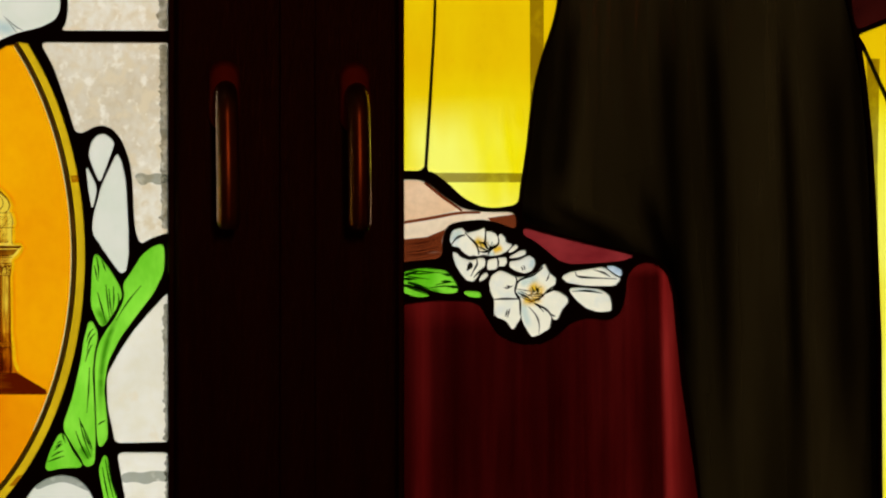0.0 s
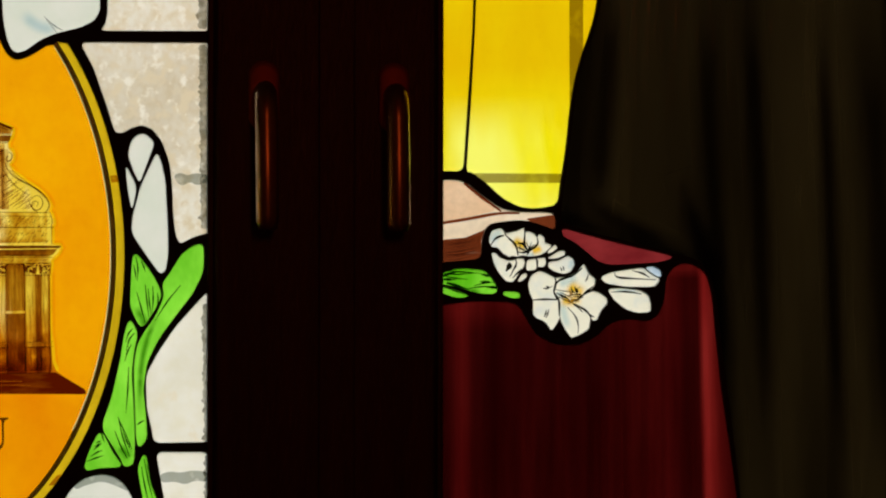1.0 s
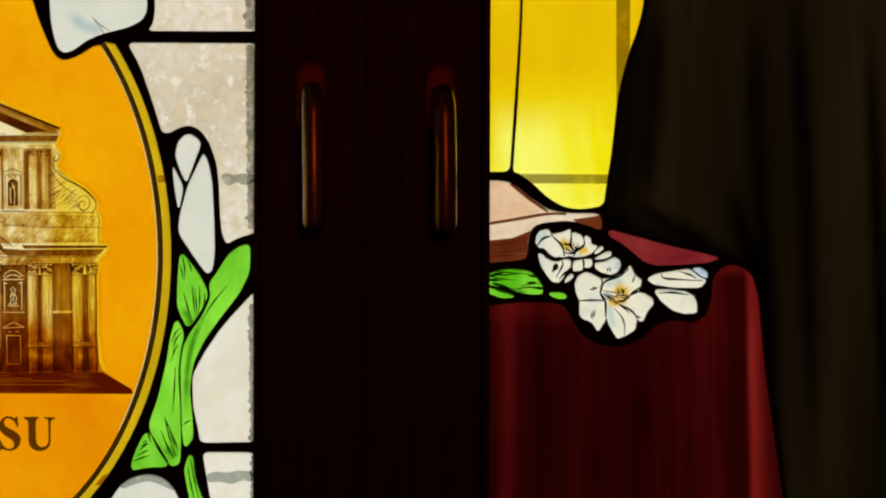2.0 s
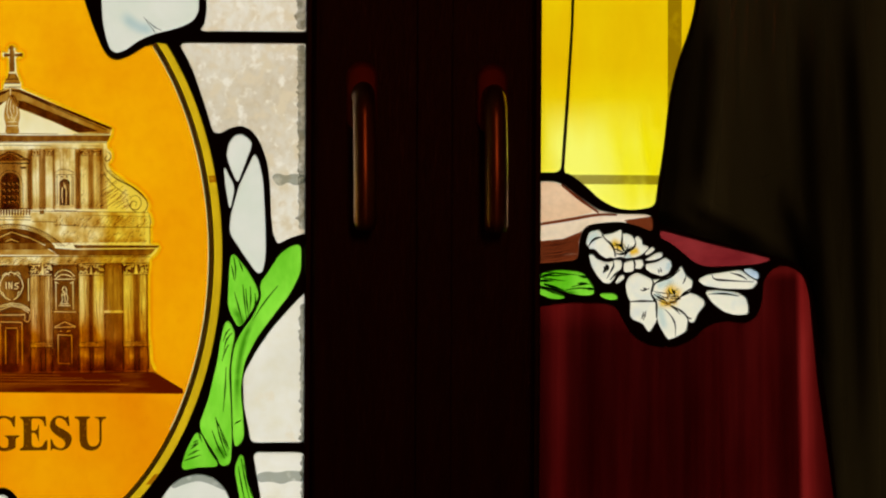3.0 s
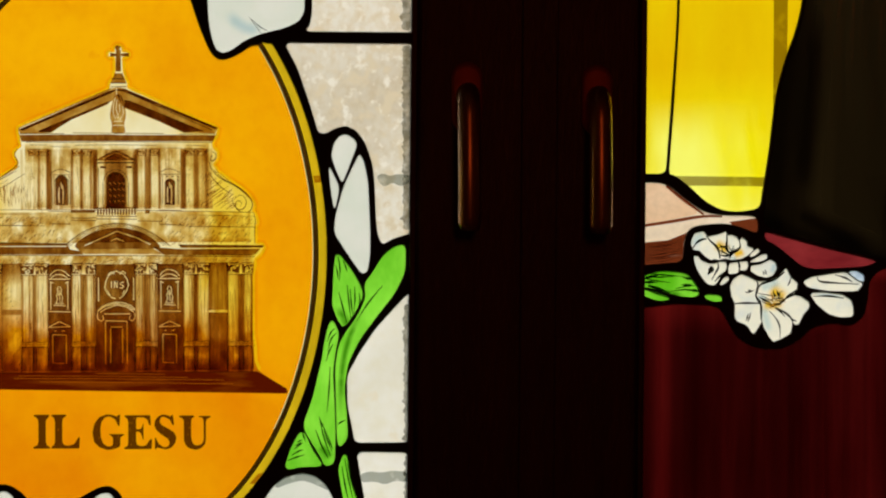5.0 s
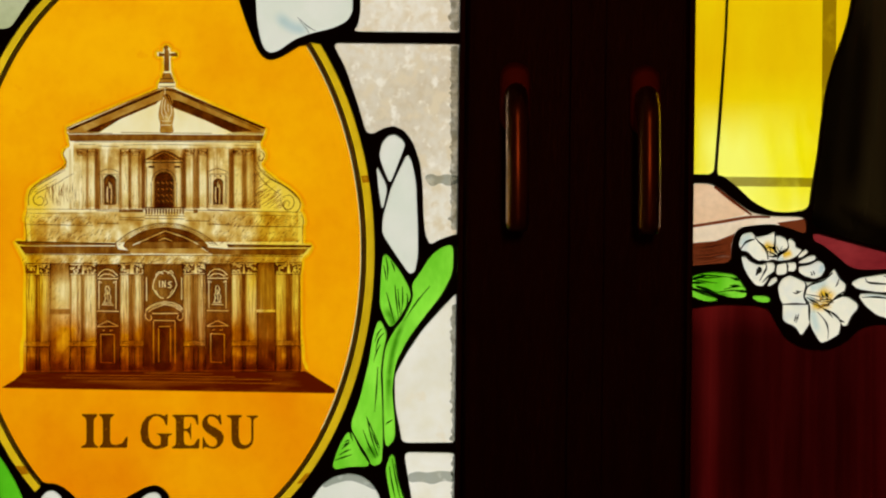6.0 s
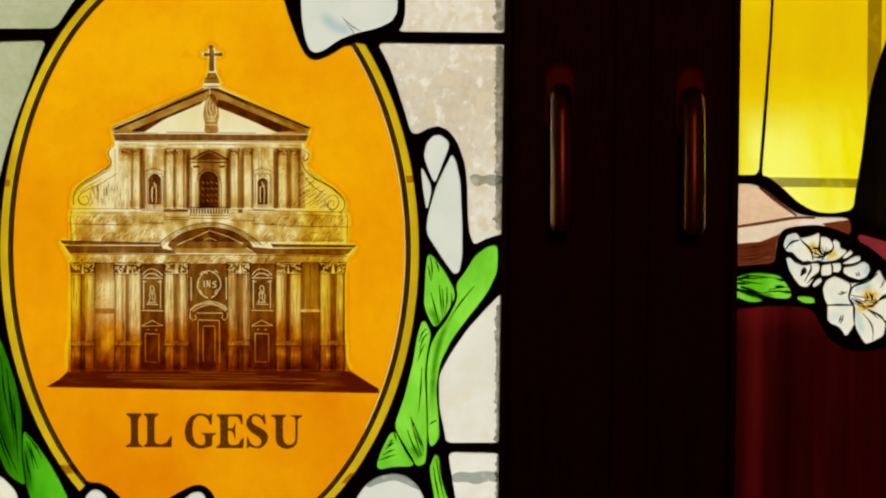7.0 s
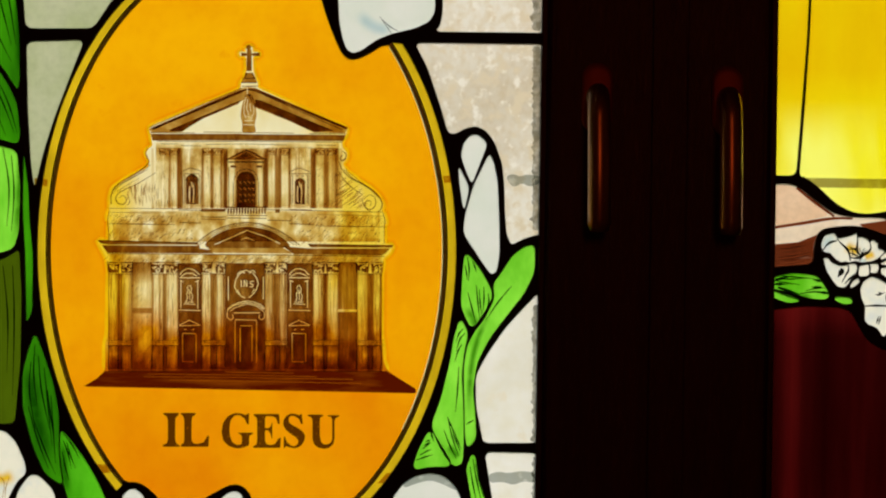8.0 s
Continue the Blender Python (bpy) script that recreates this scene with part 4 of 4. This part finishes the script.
def paint_openings(owner, line):
    """Niches, middle window, balustrade and pedestals of the upper storey."""
    dark = Film(WET - 0.0004)
    for c, w, top in ((340, 11, 309), (531, 9, 316)):
        arch = [(c + w * math.cos(math.pi * (1 + k / 10)), top + w + w * math.sin(math.pi * (1 + k / 10))) for k in range(11)]
        dark.area([(c - w, 362), *arch, (c + w, 362)], f"{c - 4},330 {c - 5},344 {c - 4},358;{c + 2},326 {c + 3},342 {c + 2},360;{c - 1},322 {c},332", 1.6)
        line.lines(f"{c - 19},305 {c - 2},296 {c + 18},305;{c - 20},308 {c + 19},308;{c - 17},312 {c - 16},362;{c + 16},312 {c + 15},362;{c - 13},314 {c - 13},360;{c + 13},314 {c + 12},360", 1.3)
        line.stroke(arch, 1.6)
        for k in range(4):
            line.stroke([(c - 15 + 9 * k, 310), (c - 14 + 9 * k, 313), (c - 12 + 9 * k, 311)], 1.6)
    arch = [(435.5 + 17 * math.cos(math.pi * (1 + k / 14)), 320 + 17 * math.sin(math.pi * (1 + k / 14))) for k in range(15)]
    panes = ";".join(f"{u},{v} {u + 3},{v + 1} {u + 4},{v + 4}" for u in (423, 431, 439, 446) for v in (322, 333, 344, 354))
    dark.area([(418.5, 366), *arch, (452.5, 366)], panes, 1.3)
    Film(WET - 0.0004).area([(402, 283), (436, 264), (470, 283)], "414,280 436,268 458,280", 1.6).done("window_gable", B_RAKE, owner)
    dark.bar(404, 286, 468, 288).bar(408, 293, 418, 297).bar(454, 293, 464, 297)
    line.lines("401,283 436,263 471,283;403,287 470,287.5", 1.7)
    line.stroke([(u * 1.25 - 108.9, v * 1.2 - 64) for u, v in arch], 1.3)
    line.lines("413,322 413,366;458,322 458,366;405,296 405,366;467,296 467,366", 1.3)
    dark.bar(401, 366, 472, 368.5)
    for u in range(403, 472, 5):
        dark.shape([(u, 369), (u + 2.2, 369), (u + 2.8, 374), (u + 1.8, 379), (u - 0.2, 379), (u - 0.8, 374)])
    dark.bar(356, 371, 399, 375).bar(487, 370, 495, 377)
    dark.done("opening_paint", B_BAY, owner, "dark painted window and niches")
    line.lines("356,388 400,389;474,390 516,391;356,384 380,385 400,384;316,372 358,373;318,394 356,395;512,371 552,372;512,396 556,398;401,381 472,382;401,386 472,387", 1.3)


def paint_scrolls(line, hatch):
    """Volutes at both ends of the upper storey, with hatched fields under them."""
    line.lines("262,262 257,270 260,278 264,286 260,294 240,308 216,321 201,333 196,348 197,362", 1.2, 2.4, 1.6)
    line.lines("276,306 262,314 242,327 222,335 208,343 204,352 208,360 217,363 224,358 223,349 216,346 211,351;228,350 231,358 224,364;266,292 250,306 226,319 208,330 200,344", 0.9, 1.8, 0.8)
    line.lines("606,268 613,272 612,281 605,286 601,280 606,275;600,286 604,300 620,316 646,328 666,342 677,358 675,370 668,376", 1.2, 2.4, 1.4)
    line.lines("202,336 216,325 240,312 262,300;206,340 222,330 246,316", 0.6, 1.1, 0.6).lines("612,300 634,320 660,336 672,352;640,352 644,364 652,374 662,376", 0.7, 1.3, 0.7)
    line.lines("596,298 606,316 624,334 642,345;646,350 655,344 664,350 666,362 658,372 648,370 645,360 651,354 658,358 655,365;608,300 626,318 652,332 670,350", 0.9, 1.8, 0.8)
    for k in range(58):
        u = rnd.uniform(592, 646)
        v = rnd.uniform(max(308, 300 + (u - 592) * 0.8), 366)
        hatch.stroke([(u + 7, v - 5), (u, v), (u - 8, v + 6)], 0.4, rnd.uniform(0.8, 1.6), 0.4)
    for k in range(60):
        u, v = rnd.uniform(226, 282), rnd.uniform(335, 362)
        n = rnd.uniform(6, 18)
        hatch.stroke([(u, v - n), (u - 0.6, v - n / 2), (u, v + 3)], 0.3, rnd.uniform(0.6, 1.4), 0.3)


def paint_hatching(line, hatch):
    """Loose hatching on ledges, attic, frieze and columns, as an etcher would."""
    for u0, u1, v0, v1, n, slant in ((198, 312, 378, 393, 110, 0.9), (314, 356, 374, 394, 26, 0.5), (514, 556, 376, 396, 30, 0.5), (560, 680, 380, 398, 110, 0.9), (196, 345, 402, 424, 110, 0.8), (530, 676, 404, 430, 120, 0.8),
                                     (192, 674, 452, 464, 300, 1.1), (234, 268, 556, 640, 22, 0.8), (234, 256, 490, 540, 26, 0.8), (560, 606, 290, 366, 46, 0.7), (286, 312, 290, 366, 26, 0.0), (362, 395, 280, 366, 30, 0.0)):
        for k in range(n):
            u, v, m = rnd.uniform(u0, u1), rnd.uniform(v0, v1), rnd.uniform(4, 9) * (1 if slant else 2)
            hatch.stroke([(u, v), (u - m * slant * 0.5, v + m * 0.5), (u - m * slant, v + m)], 0.2, rnd.uniform(0.5, 1.1), 0.2)
    for a, b, tone in COLUMNS:
        for k in range(9):
            u, v = rnd.uniform(a + 1, b - 1), rnd.uniform(488, 570)
            hatch.stroke([(u, v), (u + rnd.uniform(-0.4, 0.4), v + 12), (u, v + rnd.uniform(18, 36))], 0.3, rnd.uniform(0.6, 1.2), 0.3)
        line.lines(f"{a - 4},602.5 {a + 3},604 {b + 4},602.5;{a - 5},611 {a + 4},612 {b + 5},611;{a - 3},606.5 {b + 3},607", 0.8, 1.5, 0.8)
        line.lines(f"{a - 1},614 {a - 1},634 {a - 2},654;{b + 1},614 {b + 1},634 {b + 2},654", 1.0, 1.8, 1.2)
    line.lines("192,369 300,369.5 440,371 560,373 678,376;190,396 250,397 310,398;560,400 620,401 684,402", 0.8, 1.6, 0.8)
    line.lines("192,376 240,377 312,377;560,380 620,381 680,383", 0.5, 1.0, 0.5)
    line.lines("678,378 682,390 680,400 680,432;194,372 190,390 193,410 192,426", 0.9, 1.6, 0.9)


def paint_facade():
    """The baroque church front in brown glass paint: matt tones, dark shapes, then brush lines."""
    owner = made["facade"]
    line, hatch = Film(WET - 0.0008), Film(WET - 0.0012)
    paint_storeys(owner)
    paint_clouds(owner)
    paint_bays(owner)
    paint_capitals(owner)
    paint_gable(owner, line)
    paint_openings(owner, line)
    paint_scrolls(line, hatch)
    paint_hatching(line, hatch)
    # steps: treads scratched out of one dark red-brown field
    Film(WET).area([(186, 657), (684, 657), (704, 669), (735, 688), (737, 696), (440, 690), (148, 684), (170, 671)],
                   "262,662 340,663 430,664 560,667;255,667 400,668 625,672;300,673 440,675 640,679;400,659 520,661", 0.5).done("painted_steps", P_STEP, owner, "red-brown painted steps")
    hatch.done("hatching", B_HATCH, owner, "fine brown hatching")
    line.done("brush_drawing", P_LINE, owner, "fine dark brown brush lines")
    # the yellow stain round the drawing fades into the orange
    ring_line = grown(facade, 6)
    for k in range(0, len(ring_line) - 1, 8):
        piece = ring_line[k:k + 10]
        if len(piece) > 2 and max(v for _, v in piece) < 668:
            Film(WET).stroke(piece, 9, rounds=0).done("feathered_edge", P_EDGE, made["orange"])


def lettering():
    """The two words under the church, in painted serif capitals."""
    for glyph in ("289,731 316,731 316,735 311,739 310,745 310,779 312,785 318,789 318,791 288,791 288,788 295,785 297,779 297,743 295,737 289,734",
                  "320,731 346,731 346,734 340,738 339,745 339,779 342,785 350,786 360,783 367,772 370,771 369,791 320,791 320,788 325,784 326,777 326,743 324,736 320,734",
                  "441,732 440,752 437,751 433,741 424,735 415,736 408,744 406,757 407,772 411,783 419,788 426,787 428,784 428,772 424,768 421,767 421,766 448,766 448,768 442,771 441,775 441,788 430,793 418,794 405,790 395,780 392,764 395,748 404,736 417,731 427,732 435,735 438,732",
                  "449,733 494,733 495,751 492,751 489,741 483,737 470,737 469,742 469,758 475,758 479,755 481,748 482,748 482,777 481,777 478,766 474,762 469,762 469,780 471,786 479,788 487,786 493,776 497,775 496,793 448,793 448,790 454,787 455,780 455,743 453,738 449,736",
                  "534,733 536,751 533,751 529,742 522,737 515,736 511,740 511,747 516,752 526,757 536,764 540,772 538,782 532,790 522,794 512,792 506,790 503,794 502,794 502,773 504,773 508,783 515,789 522,790 527,786 528,780 524,774 514,768 505,760 501,752 502,743 507,736 515,732 524,733 529,736 532,733",
                  "545,734 571,734 572,737 567,739 566,744 566,772 568,782 573,787 580,787 586,783 588,776 588,743 586,738 580,737 580,735 600,735 600,738 594,740 592,745 592,777 590,786 584,792 575,795 564,793 556,787 553,778 553,744 551,739 545,737"):
        Film(WET).shape(eased(pts(glyph), True, 1, 0.2, 1.5)).done("painted_letter", P_LETTER, made["orange"], "dark brown painted capital of the words IL GESU")


paint_facade()
lettering()

# ring of the medallion: brown line, nicks, bright rim
for nick in ("61,315 84,318 84,330 61,327", "784,312 812,310 812,322 786,324", "168,822 196,822 204,836 176,838", "684,838 706,834 694,854 668,856"):
    Film(WET - 0.0002).shape(nick, 0).done("brown_nick", P_OCHRE, made["band"], "brown nick on the golden band")

# veins and shades on the leaves
for key, text in (
        ("leaf_a", "827,455 831,476 829,498;836,462 841,474 843,482;828,518 835,545 842,572;843,505 845,530 850,574;848,512 850,540 853,562;856,508 857,530 854,556;864,520 866,534 861,548;823,470 826,484 827,496"),
        ("leaf_b", "905,507 880,536 859,569;838,744 830,748 825,752"),
        ("leaf_c", "820,582 812,590 807,606;823,590 813,600 808,622;817,610 810,622 805,640;812,650 810,690 806,730;793,742 800,775 812,808;798,750 806,780 815,800;786,762 796,790 808,812;804,764 812,786 816,796;792,738 797,752 804,764"),
        ("leaf_d", "748,795 756,788 763,784;743,806 756,798 764,796;736,815 752,809 766,805;753,783 758,780 762,779;762,762 764,772 768,782;750,789 757,785 762,782"),
        ("leaf_e", "837,812 843,849 853,892;832,826 837,859 845,896;842,822 848,852 856,880"),
        ("stem_a", "1372,493 1396,495 1431,492;1372,497 1391,501 1416,504;1381,488 1401,490 1446,494;1426,515 1446,510 1462,510;1416,520 1441,516 1466,518"),
        ("stem_b", "1369,515 1390,523 1415,532"),
        ("blade_a", "-10,-40 5,20 20,80;5,-50 18,10 28,80;-30,0 -5,60 20,110"),
        ("blade_b", "-20,130 5,180 25,235;-35,120 -10,190 10,240;0,150 18,190 30,235;-38,160 -25,205 -8,240"),
        ("blade_c", "5,262 18,330 12,400;20,275 26,340 20,410;-15,262 -2,340 -10,430"),
        ("blade_e", "5,470 15,560 12,660;22,470 26,560 22,700"),
        ("blade_f", "62,610 58,660 66,720;68,630 72,690 88,760;78,650 84,710 92,790;55,640 50,690 62,760;90,700 94,760 98,820;58,740 76,790 98,840;50,720 66,780 86,830;84,690 90,740 94,770"),
        ("blade_g", "112,780 120,800 126,830;118,782 124,806 134,830;110,800 116,830 122,850;112,768 130,790 140,812")):
    for one in text.split(";"):
        Film(WET).stroke(one, 1.2, 3.2, 0.7).done("vein", P_VEIN, made[key])
for key, text, w in (
        ("leaf_b", "870,546 844,600 831,660 830,759", 16), ("leaf_c", "792,788 803,799 811,814", 26), ("leaf_a", "825,540 840,570 844,580", 24),
        ("blade_f", "50,640 60,720 90,830", 34), ("blade_g", "112,780 112,820 122,880", 22), ("blade_a", "34,-60 34,60 36,150", 26), ("blade_c", "36,270 36,340 26,440", 24),
        ("stem_a", "1371,505 1406,522 1446,528", 14)):
    Film(WET - 0.0002, 4e-6, traced[key]).stroke(text, w).done("painted_shade", P_LEAF, made[key])

for one in "1370,497 1382,493 1402,489;1370,503 1380,503 1394,504;1458,498 1448,497 1438,495;1454,509 1444,509 1436,508;1470,520 1458,518 1446,518;1377,509 1396,515 1416,522".split(";"):
    Film(WET - 0.0001, 4e-6, traced["stem_a"]).stroke(one, 3.5, 6.0, 0.8).done("notch", P_VEIN, made["stem_a"])

# petals: thin cracks and grey shading
Film(WET).lines("672,30 688,52 695,62;676,34 690,48 704,55", 0.6, 1.8, 0.8).done("vein_painting", P_TRACE, made["petal_top"])
Film(WET).shape("712,858 732,844 761,837 786,843 805,860 810,870 781,856 761,850 736,856 717,864").done("grey_shade", P_GREY, made["petal_b"])
Film(WET).stroke("630,20 660,50 700,55", 34).done("blue_wash", P_BLUSH, made["petal_top"])
Film(WET).stroke("-20,845 5,850 28,838", 34).done("amber_stain", P_AMBER, made["lily_a"])
Film(WET - 0.0002).lines("-10,840 10,850 4,882;16,845 10,862 8,890", 0.8, 2.0, 0.8).done("stamen", P_OCHRE, made["lily_a"])

# grey blots where old putty shows on the white panes
Film(WET).shape("896,312 908,308 920,313 933,309 957,312 956,325 937,331 924,324 910,332 900,324").done("putty_stain", P_GREY, made["sky_r"], "grey putty stain")
Film(WET).shape("864,840 882,835 900,838 922,834 949,837 949,855 926,852 908,859 890,853 866,855").done("putty_stain", P_GREY, made["sky_b"], "grey putty stain")
for key, v0, v1 in (("sky_tr", -50, 56), ("sky_r", 82, 408), ("sky_br", 540, 786), ("sky_b", 808, 900)):
    left, v = [], v0
    while v < v1:
        left.append((UL - 10 - abs(rnd.gauss(0, 3.0)), v))
        v += rnd.uniform(2, 7)
    Film(WET - 0.0002).shape(eased([(UL + 3, v0), *left, (UL + 3, v1)], True, 1)).done("edge_grime", P_GRIME, made[key], "ragged grey putty edge")

# shade of bars behind the yellow panes, painted on the glass as olive bands
Film(WET).shape("1421,315 1596,318 1589,334 1445,332", 0).done("olive_shade_band", P_BAND, made["gold_b"], "olive band across the yellow glass, painted shade of a bar behind")
Film(WET - 0.0001).shape("1604,-47 1629,-47 1627,90 1614,160 1601,210", 0).done("olive_shade_band", P_BAND, made["gold_b"], "olive band down the yellow glass, painted shade")

# a dimmer strip on the far yellow pane, its shade painted on as well
Film(WET).shape("2213,119 2237,120 2230,319 2228,624 2228,920 2210,919 2213,522 2214,319", 0).done("olive_shade_band", P_BAND, made["gold_c"], "olive band down the yellow glass, painted shade")

# lilies on the second casement
for key, text, w0, w1, w2 in (
        ("A", "1481,422 1488,431 1499,440 1504,451 1505,462;1517,412 1518,428 1516,443 1520,451 1526,454;1540,431 1542,440 1537,447 1526,454 1521,462;1457,443 1464,432 1475,427 1481,427;1503,442 1514,440 1522,451;1505,456 1518,458 1530,451", 1.0, 2.6, 1.4),
        ("A", "1506,438 1514,443 1520,450;1504,448 1511,450 1520,454;1528,443 1526,448 1522,453;1532,444 1528,449 1524,454;1509,441 1509,449 1508,454", 0.6, 1.4, 0.6),
        ("H", "1487,476 1491,478 1487,485 1483,490;1459,454 1469,455 1479,465 1487,468", 2.0, 6.0, 1.5),
        ("H", "1490,500 1497,487 1503,477 1500,466;1495,503 1504,493 1515,484", 0.8, 2.2, 0.8),
        ("I", "1537,466 1540,474 1539,484", 1.4, 2.2, 1.4),
        ("K", "1581,484 1583,488 1583,492;1585,482 1587,487 1587,491", 0.6, 1.6, 0.5),
        ("M", "1571,523 1574,510 1587,504 1604,500 1620,486;1570,502 1573,508 1571,519 1568,529 1574,541;1531,542 1551,541 1577,542;1569,529 1578,541 1578,560 1578,572;1620,535 1633,528 1643,524;1602,549 1617,556 1629,565 1634,574;1620,535 1627,528 1641,519", 1.2, 2.4, 1.4),
        ("M", "1549,521 1555,523 1566,518;1554,518 1557,519 1561,519;1625,511 1629,505 1631,496;1593,556 1606,570 1612,585 1611,604;1603,551 1614,558 1620,566;1559,559 1557,567 1554,575;1555,560 1553,567 1551,573;1573,529 1583,537 1594,541;1579,532 1591,538 1599,547;1633,569 1637,573 1641,574", 0.7, 1.8, 0.6),
        ("M", "1599,522 1602,528 1601,533;1606,520 1607,526 1612,532;1611,522 1611,528 1609,532;1594,535 1610,533 1621,535;1598,542 1610,543 1620,538;1602,537 1614,538 1621,535", 0.7, 1.6, 0.8),
        ("t", "1678,495 1680,504 1705,506 1753,509;1710,492 1729,497 1741,505", 0.6, 2.4, 0.8), ("u", "1671,530 1700,529 1726,534", 0.6, 2.4, 0.8)):
    Film(WET, 1e-6, traced[key]).lines(text, 1.7 * w0, 1.9 * w1, 1.7 * w2).done("trace_painting", P_TRACE, made[key], "black brush lines")
for key, text, w in (("A", "1494,434 1508,441 1524,451", 30), ("A", "1528,456 1538,453 1550,448", 24), ("M", "1592,514 1607,526 1624,536", 40), ("M", "1578,541 1596,546 1622,541", 30)):
    Film(WET - 0.00008, 4e-6, traced[key]).stroke(text, w).done("amber_stain", P_AMBER, made[key], "amber stained heart")
for key, text in (("M", "1599,519 1602,527 1608,531;1606,519 1609,525 1614,529;1617,520 1609,524;1572,524 1588,527 1606,530;1571,534 1588,543 1602,547;1578,528 1592,535 1602,539;1593,550 1608,544 1622,535;1610,536 1615,544 1606,546"), ("A", "1503,437 1510,441 1520,445;1504,447 1514,453 1522,455;1520,439 1524,447 1528,453;1530,439 1526,448 1524,455;1535,443 1528,451")):
    Film(WET - 0.00016).lines(text, 1.0, 2.2, 0.8).done("stamen", P_TRACE, made[key], "fine black stamens")
Film(WET - 0.00012).lines("1584,540 1594,545 1601,549;1598,544 1608,545 1618,537;1596,524 1599,532 1598,539;1614,530 1618,535 1621,540", 1.4, 3.4, 1.6).done("stamen", P_OCHRE, made["M"], "ochre stamens")
for key, text, w in (("A", "1462,440 1463,427 1480,416", 26), ("A", "1520,460 1529,462 1535,461", 14), ("M", "1582,545 1586,568 1595,598", 24), ("M", "1575,515 1591,511 1615,501", 24), ("M", "1571,529 1579,532 1591,533", 14), ("K", "1599,471 1602,478 1596,490", 16), ("u", "1669,528 1700,527 1730,534", 12)):
    Film(WET - 0.00005, 4e-6, traced[key]).stroke(text, w).done("blue_wash", P_BLUSH, made[key])

# folds of the cloth and the robe, matted on with a broad brush
fold = Film(WET, 5e-5, grown(traced["cloth"], 5))
across = ((1351, 0.85), (1374, 0.78), (1388, 0.58), (1402, 0.42), (1413, 0.48), (1424, 0.72), (1450, 0.80), (1500, 0.80), (1514, 0.66), (1528, 0.78), (1600, 0.82), (1668, 0.76), (1690, 0.66))
fold.streaks(across, ((540, 0.55, 0.0), (566, 0.68, 0.0), (600, 0.98, 0.0), (740, 1.0, 0.05), (830, 1.0, 0.06), (960, 0.9, 0.08)), 4.0, 0.02, True, [u + (u - 1400) * 0.01 - 5 for u, _ in across])
across = ((1690, 0.72), (1720, 0.70), (1745, 0.64), (1771, 0.58), (1792, 0.64), (1806, 0.80), (1826, 0.78), (1832, 0.26), (1837, 0.0), (1842, 0.14), (1852, 0.28), (1860, 0.42), (1872, 0.55), (1890, 0.65))
fold.streaks(across, ((470, 0.25, 0.16), (492, 0.35, 0.12), (508, 0.95, 0.0), (560, 0.92, 0.0), (640, 1.0, 0.0), (740, 1.0, 0.03), (830, 1.0, 0.05), (960, 0.9, 0.08)), 4.0, 0.02, True,
             [u + (10 if u > 1840 else 4 if u > 1800 else -2) for u, _ in across])
fold.done("fold_shading", B_CLOTH, made["cloth"], "dark brushed folds")
fold = Film(WET, 5e-5, traced["robe"])
for text, w in (("1681,-293 1624,130 1581,613", 110), ("1459,339 1620,412 1792,460 1883,537", 60), ("1814,364 1868,537 1899,1226", 70), ("2163,-292 2211,319 2222,1337", 60), ("1688,-51 1664,211 1645,412", 70), ("1851,-50 1851,314 1891,720", 70), ("1923,-50 1943,315 1949,959", 60), ("1795,314 1843,476 1886,720", 60), ("2139,-48 2163,420 2176,964", 110), ("2057,-49 2070,419 2083,962", 50), ("1611,362 1701,413 1793,455", 60)):
    fold.stroke(text, w)
fold.done("fold_shading", P_DRAPE, made["robe"], "dark brushed folds")
page = made["page"]
Film(WET).shape("1370,328 1396,328 1413,335 1438,356 1470,381 1418,393 1369,401").done("peach_tint", P_PEACH, page)
Film(WET - 0.0002).lines("1362,404 1418,396 1473,386 1509,387;1410,332 1440,357 1476,383", 5, 6, 4).done("rust_outline", P_RUST, page)
Film(WET - 0.0002).shape("1365,433 1412,429 1443,417 1446,414 1440,435 1439,470 1364,475", 0).done("rust_wash", P_RUST, page, "rust brown painted page edge")
Film(WET - 0.0002).shape("1521,397 1574,390 1578,395 1575,420 1549,410 1527,402", 0).done("rust_wash", P_RUST, page, "rust brown painted page edge")
grain = Film(WET - 0.0004)
for k in range(16):
    v = 428 + 2.1 * k
    grain.stroke([(1371, v + 8), (1400, v + 7 + rnd.uniform(-2, 2)), (1438, v - 2)], 0.5, 1.2, 0.4)
grain.done("grain_painting", P_RUST, page)
